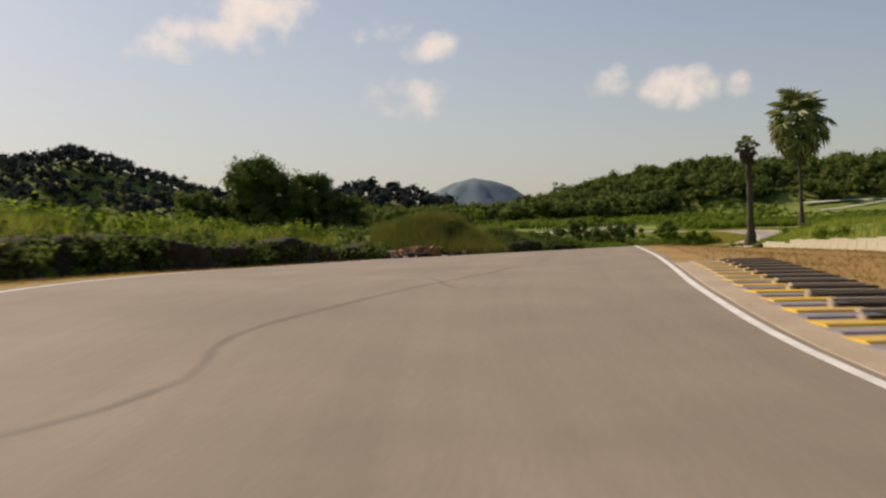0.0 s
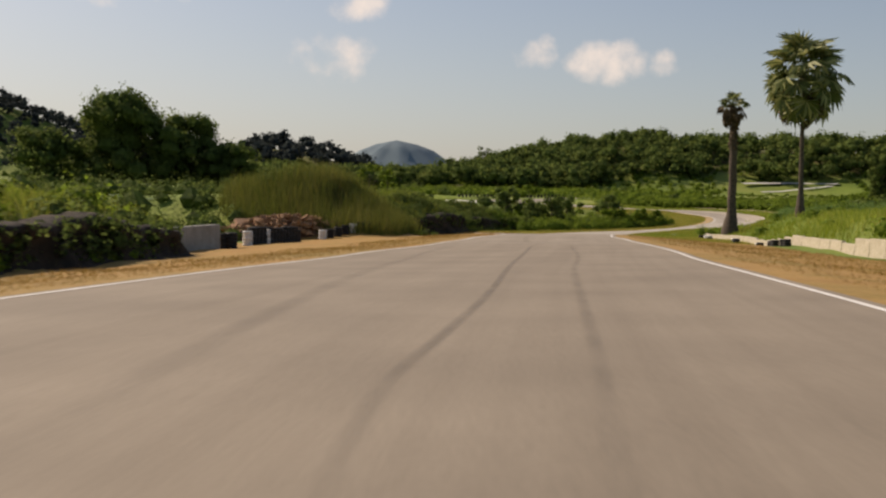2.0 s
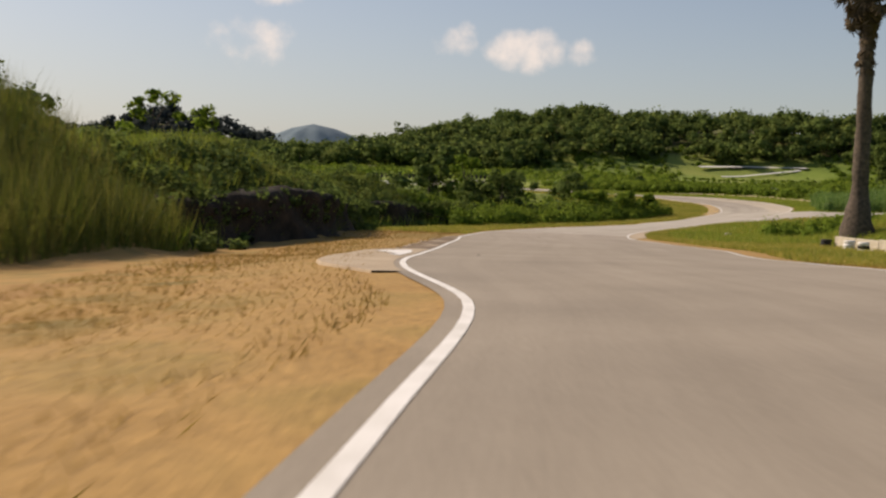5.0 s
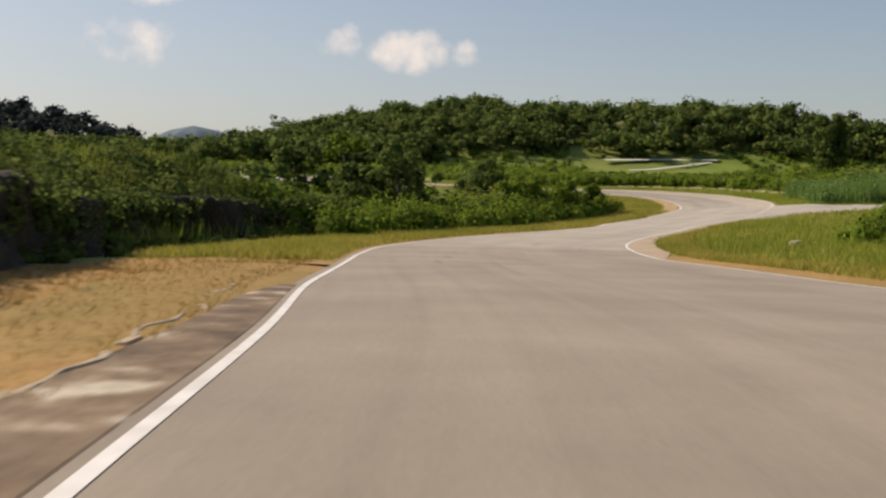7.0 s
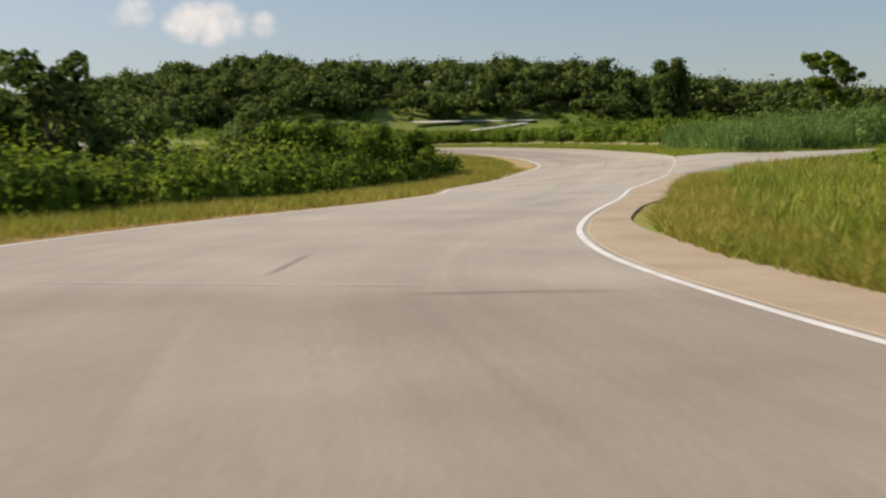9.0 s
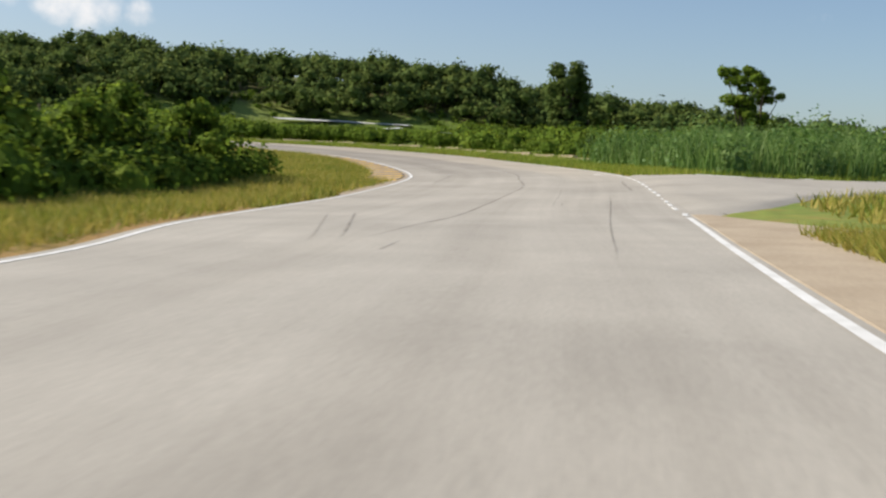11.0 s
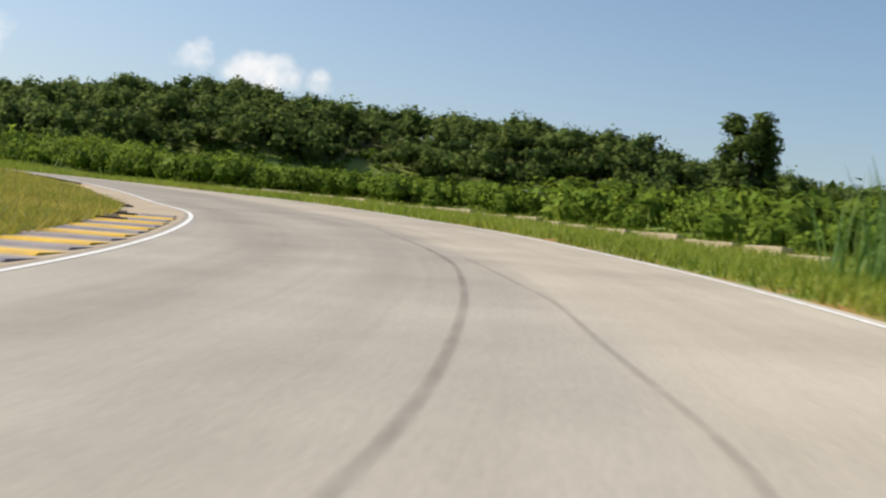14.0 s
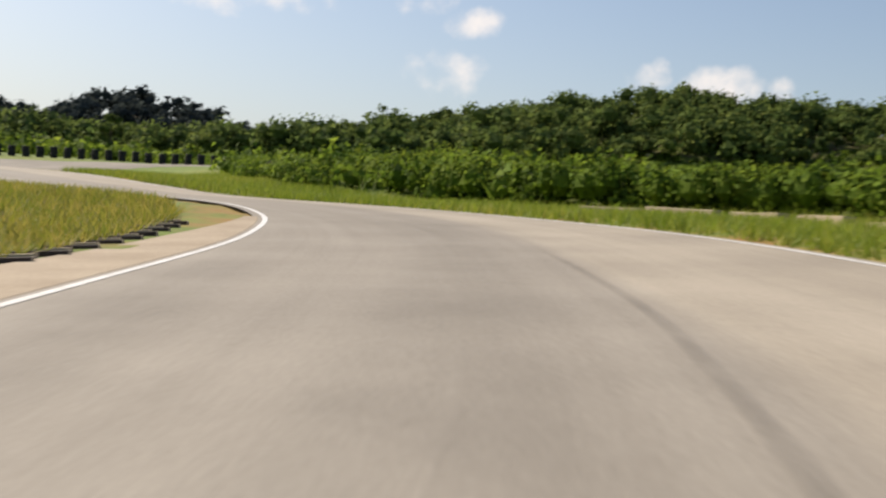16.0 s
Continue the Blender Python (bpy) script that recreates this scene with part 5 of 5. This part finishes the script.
face_growth("bank_face_growth", over_lip(beside(7000, 139, 206, -1, 5.0, 15), BANK_Y, BANK_O, -0.25, 0.55), 0.9, 2.1, 46, 0.15, "dark weeds clinging to the cut face of the embankment")
face_growth("berm_face_growth", over_lip(beside(9000, -8, 97, -1, 4.5, 18), BERM_Y, BERM_O, -0.25, 0.55), 0.35, 1.4, 40, 0.15, "dark weeds clinging to the cut face of the berm")
grass("hanging_grass", over_lip(beside(30000, 139, 206, -1, 5.0, 15), BANK_Y, BANK_O, 0.0, 0.9), 0.7, 0.04, M_FEATHER, "grass hanging over the cut face of the embankment", 0.9)
grass("hanging_grass", over_lip(beside(30000, -8, 97, -1, 4.5, 18), BERM_Y, BERM_O, 0.0, 0.9), 0.6, 0.04, M_FEATHER, "grass hanging over the cut face of the berm", 0.9)
shrubs("bank_face_scrub", beside(90, 142, 202, -1, 7.0, 11.5), 0.25, 0.65, 90, 0.17, M_FOREST, "small dark scrub on the face of the embankment", 0.8)
shrubs("berm_shrubs", on_berm(beside(520, -5, 103, -1, 7.0, 45, 1.2), 2.6), 0.5, 1.35, 190, 0.26, M_LEAF, "scrub on top of the earth berm", 0.85, 3)
face = on_berm(beside(1700, 0, 103, -1, 5.6, 20), 0.3)
keep_face = near_track(*face)[2] < 8.5 + 9 * smooth01((face[1] - 70) / 28)
shrubs("berm_face_scrub", (face[0][keep_face], face[1][keep_face]), 0.3, 0.95, 60, 0.23, M_FOREST, "dark scrub hanging over the earth berm", 0.8)
shrubs("gap_scrub", scatter(900, -70, -4, 108, 240, lambda x, y, i, sd, off: (off > 19)), 0.8, 2.2, 130, 0.24, M_FOREST, "scrub behind the open dry ground", 0.85, 3)
shrubs("right_scrub", behind_wall(scatter(460, 40, 130, 60, 226, lambda x, y, i, sd, off: (sd > 0) & (off > 14) & patchy(x, y, 6, -0.05)), 2.2), 0.6, 1.8, 130, 0.30, M_LEAF, "scrub in the rough grass by the palms")
shrubs("cane_thicket", scatter(1500, 72, 128, 232, 285, lambda x, y, i, sd, off: (sd > 0) & (off > 4.4 + 0.8 * wobble(x, y, 3)) & (off < 26) & (LINE[i, 1] > 234) & (LINE[i, 1] < 266) & (off_branch(x, y) > 5.6)), 0.7, 1.3, 240, 0.24, M_REED, "thick green cane outside the bend", 1.6, 4, 0.6)


grass("cane_grass", scatter(44000, 72, 118, 232, 282, lambda x, y, i, sd, off: (sd > 0) & (off > 3.6 + 0.8 * wobble(x, y, 3)) & (off < 15) & (LINE[i, 1] > 234) & (LINE[i, 1] < 266) & (off_branch(x, y) > 5.0)), 2.15, 0.06, M_REED, "tall green cane grass outside the bend", 0.26, 2)
grass("verge_grass_left", beside(52000, 178, 244, -1, 0.5, 6.5), 0.34, 0.05, M_INFIELD, "green and yellow grass along the track edge", 0.45)
grass("verge_grass_right", beside(64000, 247, 330, 1, 0.6, 10.0), 0.34, 0.05, M_GRASS, "green and yellow grass along the track edge", 0.45)
grass("junction_grass", scatter(30000, 68, 110, 226, 262, lambda x, y, i, sd, off: (sd > 0) & (off > 0.8) & (off_branch(x, y) > 3.4) & (off_branch(x, y) < 9)), 0.4, 0.06, M_GRASS, "yellow green grass beside the service road", 0.4)
south_x, south_y = [62.6, 64.3, 66.6, 71, 78, 90, 104, 125], [228.2, 226.6, 226.5, 228.6, 231.2, 233.8, 237.0, 245]
grass("corner_far_grass", scatter(32000, 60, 106, 200, 237, lambda x, y, i, sd, off: (sd > 0) & (off > 3.3) & (off < 30) & (y < np.interp(x, south_x, south_y) - 0.4)), 0.36, 0.08, M_INFIELD, "rough grass beside the service road", 0.45)
grass("field_tall_grass", clearing(scatter(52000, 40, 210, 236, 420, lambda x, y, i, sd, off: (sd > 0) & (off > 9.5) & (off < 95) & (off_branch(x, y) > 5))), 1.15, 0.2, M_FIELDGRASS, "tall green grass among the field shrubs", 0.3)
gx_, gy_ = scatter(30000, 60, 200, 288, 420, lambda x, y, i, sd, off: (sd > 0) & (off > 9))
ga = (gy_ - 170) / 298
gk = (gx_ > 22 + 128 * ga) & (gx_ < 28 + 176 * ga)
grass("low_field_grass", (gx_[gk], gy_[gk]), 0.6, 0.16, M_FIELDGRASS, "green grass between low shrubs", 0.4)
grass("infield_grass", beside(110000, 245, 318, -1, 2.0, 24, 1.3), 0.30, 0.045, M_INFIELD, "yellowish olive grass inside the bend", 0.6)
grass("corner_grass", beside(120000, 178, 224, 1, 1.5, 20, 1.3), 0.30, 0.034, M_INFIELD, "rough yellow green grass inside the right bend", 0.6)
grass("corner_weeds", beside(16000, 178, 224, 1, 3.2, 20), 0.55, 0.07, M_GRASS, "taller green weeds in the rough grass", 0.4)
shrubs("island_scrub", scatter(700, 47, 76, 190, 225, lambda x, y, i, sd, off: (sd > 0) & (off > 10.5) & (off < 24) & (y < np.interp(x, south_x, south_y) - 2.5) & patchy(x, y, 3.0, -0.25)), 0.5, 1.25, 200, 0.2, M_LEAF, "green scrub in the rough grass before the service road", 0.9)
grass("corner_verge_grass", beside(30000, 146, 180, 1, 1.4, 14), 0.3, 0.06, M_INFIELD, "dry yellow grass before the right bend", 0.4)
grass("dry_verge_grass", beside(46000, -8, 178, -1, 0.9, 6.0, 1.2), 0.14, 0.035, M_DRYGRASS, "short dry brown grass beside the track", 0.7)
grass("dry_verge_grass_right", beside(36000, -8, 146, 1, 1.2, 13, 1.2), 0.14, 0.04, M_DRYGRASS, "short dry brown grass beside the track", 0.7)
grass("mound_grass", beside(16000, 140, 204, -1, 8.5, 22), 1.1, 0.07, M_GRASS, "long feathery grass on the embankment", 0.25)
grass("heap_grass", scatter(42000, -12, 14, 131, 153, lambda x, y, i, sd, off: (((x + 0.5) / 10.5)**2 + ((y - 142) / 9)**2 < 1) & (off > 8.5)), 2.0, 0.045, M_FEATHER, "tall feathery grass on a mound behind the rubble", 0.2)
grass("bank_lip_grass", over_lip(beside(36000, 138, 208, -1, 5.5, 18), BANK_Y, BANK_O, 0.4, 7.0), 1.0, 0.05, M_FEATHER, "long feathery grass on the slope of the embankment", 0.3)
grass("berm_lip_grass", over_lip(beside(40000, -8, 102, -1, 5.0, 22), BERM_Y, BERM_O, 0.4, 6.0), 0.8, 0.05, M_FEATHER, "long feathery grass on the lip of the berm", 0.35)
grass("berm_grass", on_berm(beside(27000, -5, 103, -1, 6.6, 28, 1.3), 1.6), 0.9, 0.07, M_GRASS, "long green grass on the earth berm", 0.3)
grass("palm_grass", behind_wall(beside(28000, 60, 178, 1, 14, 46)), 0.9, 0.09, M_GRASS, "long green grass behind the low wall", 0.3)


# ---- trees ----
def trunk_mesh(points, radii, sides=9):
    """A tapered tube along points."""
    v, f = [], []
    pts = [Vector(p) for p in points]
    for k, (p, r) in enumerate(zip(pts, radii)):
        d = (pts[min(k + 1, len(pts) - 1)] - pts[max(k - 1, 0)]).normalized()
        x = d.orthogonal().normalized()
        y = d.cross(x)
        for j in range(sides):
            a = 2 * math.pi * j / sides
            rr = r * (1 + 0.08 * math.sin(3 * a + k))
            v.append(p + x * math.cos(a) * rr + y * math.sin(a) * rr)
    for k in range(len(pts) - 1):
        for j in range(sides):
            f.append((k * sides + j, k * sides + (j + 1) % sides, (k + 1) * sides + (j + 1) % sides, (k + 1) * sides + j))
    f.append(tuple(range((len(pts) - 1) * sides, len(pts) * sides)))
    return v, f


def tree(x, y, height, spread_r, blobs, per, leaf, label, mat=M_FOREST, gaps=False, slim=False, high=0.0):
    z = float(ground(np.array([x]), np.array([y]))[0])
    top = tagged(new("tree"), label, "tree")
    top.location = (x, y, z)
    lean = rng.normal(0, 0.03, 2) * height
    pts = [(0, 0, -0.3), (lean[0] * 0.3, lean[1] * 0.3, height * 0.3), (lean[0], lean[1], height * 0.75)]
    tr = mesh_object("trunk", *trunk_mesh(pts, [0.022 * height, 0.017 * height, 0.006 * height]), M_BARK, top, True)
    cs, rs = [], []
    for k in range(blobs):
        a, f = rng.uniform(0, 2 * math.pi), (k + 0.5) / blobs
        hz = height * (0.12 + 0.80 * f) if slim else height * (0.94 - 0.78 * (1 - high) * rng.random()**1.1)
        rad = spread_r * (rng.uniform(0.15, 0.9) if high else 0.5 if slim else math.sqrt(max(0.06, 1 - ((hz / height - 0.42) / 0.6)**2)) * rng.uniform(0.2, 0.95))
        c = Vector((lean[0] + rad * math.cos(a), lean[1] + rad * math.sin(a), hz))
        cs.append(c)
        r = spread_r * (rng.uniform(0.18, 0.38) if not gaps else rng.uniform(0.16, 0.30))
        rs.append((r, r, r * 0.75))
        if k % 2 == 0:
            s = Vector((lean[0] * hz / height, lean[1] * hz / height, hz * 0.55))
            mesh_object("branch", *trunk_mesh([s, (s + c) / 2 + Vector((0, 0, 0.1)), c], [0.007 * height, 0.005 * height, 0.002 * height], 6), M_BARK, top, True)
    quads_mesh("crown", clumps(np.array(cs), np.array(rs), per, leaf, 0.3, core=0.0 if gaps else 0.62), mat, top)
    return top


tree(-47, 262, 21.0, 11.0, 95, 190, 0.55, "large dark broadleaf tree above the earth bank")
tree(-34, 268, 17.0, 9.0, 80, 170, 0.55, "broad dark tree with a twiggy top")
tree(-60, 256, 15.5, 8.0, 40, 130, 0.7, "dark rounded broadleaf tree beside a larger one")
tree(-24, 262, 11.0, 7.0, 34, 120, 0.6, "dark rounded broadleaf tree beside a larger one")
tree(-14, 285, 8.0, 5.0, 14, 120, 0.5, "low dark tree behind the grassy mound")
tree(154, 343, 17.0, 4.4, 70, 150, 0.45, "dark upright tree smothered in creepers", slim=True)
tree(168.5, 320, 16.5, 4.2, 34, 300, 0.34, "tall sparse tree with open airy crown", M_LEAF, gaps=True, high=0.3)
tree(179, 326, 17.0, 3.6, 26, 300, 0.34, "tall sparse tree with open airy crown", M_LEAF, gaps=True, high=0.3)
tree(30, 248, 7.2, 3.4, 20, 120, 0.4, "bushy tree with thin leaning top shoots", M_FOREST, gaps=False)
tree(35, 250, 8.0, 3.6, 24, 110, 0.4, "bushy tree with thin leaning top shoots", M_LEAF, gaps=True)
tree(40, 254, 5.0, 3.4, 16, 110, 0.4, "dark bushy tree behind the hedge")
tree(46, 268, 5.2, 3.6, 16, 110, 0.4, "dark bushy tree behind the hedge")
tree(56, 274, 4.8, 3.6, 14, 110, 0.4, "dark bushy tree behind the hedge")
tree(17, 470, 9.0, 3.5, 16, 110, 0.6, "tall tree standing above the valley edge")
tree(62, 560, 14.0, 5.5, 20, 60, 0.6, "tree with open crown on the skyline", gaps=True)
tree(42, 540, 12.0, 5.0, 18, 90, 0.6, "tree with open crown on the skyline")
tree(3.0, 178, 4.5, 2.2, 12, 60, 0.3, "thin feathery sapling on top of the bank", M_LEAF, gaps=True)
tree(5.5, 186, 4.2, 2.2, 12, 60, 0.3, "thin feathery sapling on top of the bank", M_LEAF, gaps=True)


def fan_leaf(radius, n=20, arc=4.2):
    """A palm fan: pleated blades round a point, as quads in its own plane, stalk towards -y."""
    out = []
    for k in range(n):
        a0 = -arc / 2 + arc * k / n + math.pi / 2
        a1 = a0 + arc / n
        am = (a0 + a1) / 2
        r = radius * (0.86 + 0.18 * math.cos(am - math.pi / 2)) * rng.uniform(0.86, 1.12)
        f = radius * 0.56
        z = 0.06 * radius * (1 if k % 2 else -1)
        out.append([(0, 0, 0), (f * math.cos(a0), f * math.sin(a0), z), (r * math.cos(am), r * math.sin(am), -0.22 * radius), (f * math.cos(a1), f * math.sin(a1), -z)])
    return np.array(out)


def palm(x, y, height, base_r, crown_r, leaves, dead_share, label, bend, skirt=0):
    z = float(ground(np.array([x]), np.array([y]))[0])
    top = tagged(new("palm_tree"), label, "palm tree")
    top.location = (x, y, z)
    n = 26
    pts, rad = [], []
    for k in range(n + 1):
        u = k / n
        pts.append((bend[0] * math.sin(u * 2.2) + bend[1] * u, 0.1 * math.sin(u * 5), height * u - 0.3 * (k == 0)))
        rad.append(base_r * (1.45 - 0.75 * min(1, u * 5)) * (1 - 0.3 * u) * (1.05 if k % 2 else 0.97))
    mesh_object("trunk", *trunk_mesh(pts, rad, 12), M_BARK, top, True)
    hub = Vector(pts[-1])
    for k in range(skirt):
        u = 0.70 + 0.27 * (k + 0.5) / skirt
        i = int(u * n)
        a = k * 2.39996 + rng.normal(0, 0.3)
        out = Vector((math.cos(a), math.sin(a), 0))
        fan = fan_leaf(rng.uniform(0.5, 1.0), 9, 2.2)
        down = Vector((0, 0, -1)) * rng.uniform(0.7, 1.0) + out * rng.uniform(0.1, 0.6)
        down.normalize()
        m = Matrix((out.cross(Vector((0, 0, 1))), down, out)).transposed()
        v = fan.reshape(-1, 3) @ np.array(m).T + np.array(Vector(pts[i]) + out * rad[i] * 0.9)
        quads_mesh("dead_frond", v.reshape(-1, 4, 3), M_PALMDEAD, top)
    for k in range(leaves):
        f = (k + 0.5) / leaves
        el = radians(82 - 150 * f) + rng.normal(0, 0.1)
        a = k * 2.39996
        d = Vector((math.cos(a) * math.cos(el), math.sin(a) * math.cos(el), math.sin(el)))
        stalk = crown_r * rng.uniform(0.36, 0.68)
        end = hub + Vector((0, 0, -0.9 * f)) + d * stalk + Vector((0, 0, -0.12 * stalk * f))
        fan = fan_leaf(crown_r * rng.uniform(0.38, 0.48))
        lx = d.cross(Vector((0, 0, 1)))
        lx = lx.normalized() if lx.length > 0.05 else Vector((1, 0, 0))
        lz = lx.cross(d)
        tw = rng.normal(0, 0.5)
        m = Matrix((lx, d, lz)).transposed() @ Matrix.Rotation(tw, 3, "Y") @ Matrix.Rotation(-0.5 - 0.3 * f, 3, "X")
        v = fan.reshape(-1, 3) @ np.array(m).T + np.array(end)
        dead = f > 1 - dead_share
        ob = quads_mesh("frond", v.reshape(-1, 4, 3), M_PALMDEAD if dead else M_PALMLEAF, top)
        mesh_object("stalk", *trunk_mesh([hub, (hub + end) / 2 + Vector((0, 0, 0.1)), end], [0.06, 0.045, 0.03], 5), M_PALMDEAD if dead else M_PALMLEAF, ob, True)
    return top


palm(56.7, 170.5, 17.4, 0.44, 6.2, 64, 0.12, "tall fan palm with a full round crown", (0.25, -0.5))
palm(50.7, 178.6, 17.0, 0.85, 2.4, 34, 0.6, "dying fan palm with a ragged tuft of fronds", (0.5, -0.6), skirt=26)


def banana(x, y, height):
    z = float(ground(np.array([x]), np.array([y]))[0])
    top = tagged(new("banana_plant"), "banana plant with pale ragged leaves above the scrub", "banana plant", "banana plants")
    top.location = (x, y, z)
    mesh_object("stem", *trunk_mesh([(0, 0, -0.2), (0.05, 0, height * 0.3), (0, 0.05, height * 0.55)], [0.2, 0.17, 0.1], 8), M_BANANA, top, True)
    for k in range(8):
        a, up_a = k * 2.4, rng.uniform(0.5, 1.25)
        L, wd = height * rng.uniform(0.5, 0.7), height * 0.085
        d = np.array((math.cos(a), math.sin(a)))
        q, prev = [], None
        for j in range(9):
            u = j / 8
            c = np.array((*(d * L * u * math.cos(up_a * (1 - 0.5 * u))), height * 0.5 + L * (u * math.sin(up_a) - 0.55 * u * u)))
            w = wd * math.sin(math.pi * min(0.98, 0.08 + 0.9 * u))
            row = (c + np.array((-d[1], d[0], -0.25)) * w, c, c + np.array((d[1], -d[0], -0.25)) * w)
            if prev is not None and rng.random() > 0.12:
                q += [[prev[0], prev[1], row[1], row[0]], [prev[1], prev[2], row[2], row[1]]]
            prev = row
        quads_mesh("leaf", np.array(q), M_BANANA, top)
    return top


for x, y, h in ((-50, 140, 5.0), (-47, 143, 5.5), (-40, 141, 5.5), (-54, 146, 5.0), (-36, 146, 5.0), (-15.5, 126, 4.5)):
    banana(x, y, h)

# far flat-topped mountain, its haze carried by the material colour
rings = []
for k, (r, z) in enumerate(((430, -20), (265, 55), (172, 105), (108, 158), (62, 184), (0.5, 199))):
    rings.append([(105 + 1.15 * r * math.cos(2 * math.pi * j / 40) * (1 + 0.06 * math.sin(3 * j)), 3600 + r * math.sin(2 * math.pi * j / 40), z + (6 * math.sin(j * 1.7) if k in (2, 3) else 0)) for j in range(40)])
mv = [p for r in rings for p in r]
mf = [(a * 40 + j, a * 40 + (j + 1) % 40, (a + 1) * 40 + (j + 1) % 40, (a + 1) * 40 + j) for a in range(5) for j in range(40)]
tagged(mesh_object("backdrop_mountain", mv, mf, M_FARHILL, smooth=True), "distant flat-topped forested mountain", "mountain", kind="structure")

# taller growth behind the hedge inside the bend
shrubs("hedge_crown", beside(150, 216, 245, -1, 7.5, 14), 1.2, 1.9, 220, 0.24, M_LEAF, "taller rounded bushes rising out of the hedge", 0.95)
shrubs("hedge_shade", beside(70, 214, 245, -1, 9, 17), 1.2, 2.0, 170, 0.26, M_FOREST, "dark bushes standing behind the hedge", 0.95)
tree(35.2, 226, 5.6, 2.4, 22, 130, 0.26, "bushy tree with open leafy top shoots", M_FOREST, gaps=True)
tree(32.6, 227, 4.6, 2.6, 20, 130, 0.28, "dark bushy tree behind the hedge")

# scrub on the slope below the ridge, kept low in front of the bleached loop
slope = scatter(4400, 20, 380, 330, 570, lambda x, y, i, sd, off: (y < ridge_front(x) - 48) & (y > ridge_front(x) - 210) & (off > 30) & ~((x > 154) & (x < 208) & (y > 463) & (y < 496)))
strip = (slope[0] > 20 + 128 * (slope[1] - 170) / 298) & (slope[0] < 31 + 176 * (slope[1] - 170) / 298) & (slope[1] < 470)
shrubs("slope_scrub", (slope[0][~strip], slope[1][~strip]), 0.9, 2.3, 44, 0.66, M_LEAF, "green scrub covering the slope below the ridge", 0.7, 3)
shrubs("slope_undergrowth", (slope[0][strip], slope[1][strip]), 0.4, 0.9, 44, 0.42, M_LEAF, "low green growth on the slope below the ridge", 0.6, 3)

# rounded bushes at the end of the hedge
for x, y, h, r in ((60.0, 248.6, 2.8, 2.0), (57.0, 247.2, 3.4, 2.3), (53.8, 244.6, 3.7, 2.4), (50.6, 241.6, 3.7, 2.4), (48.0, 238.2, 3.5, 2.3)):
    tree(x, y, h, r, 20, 150, 0.22, "rounded green bush in the hedge inside the bend", M_LEAF)
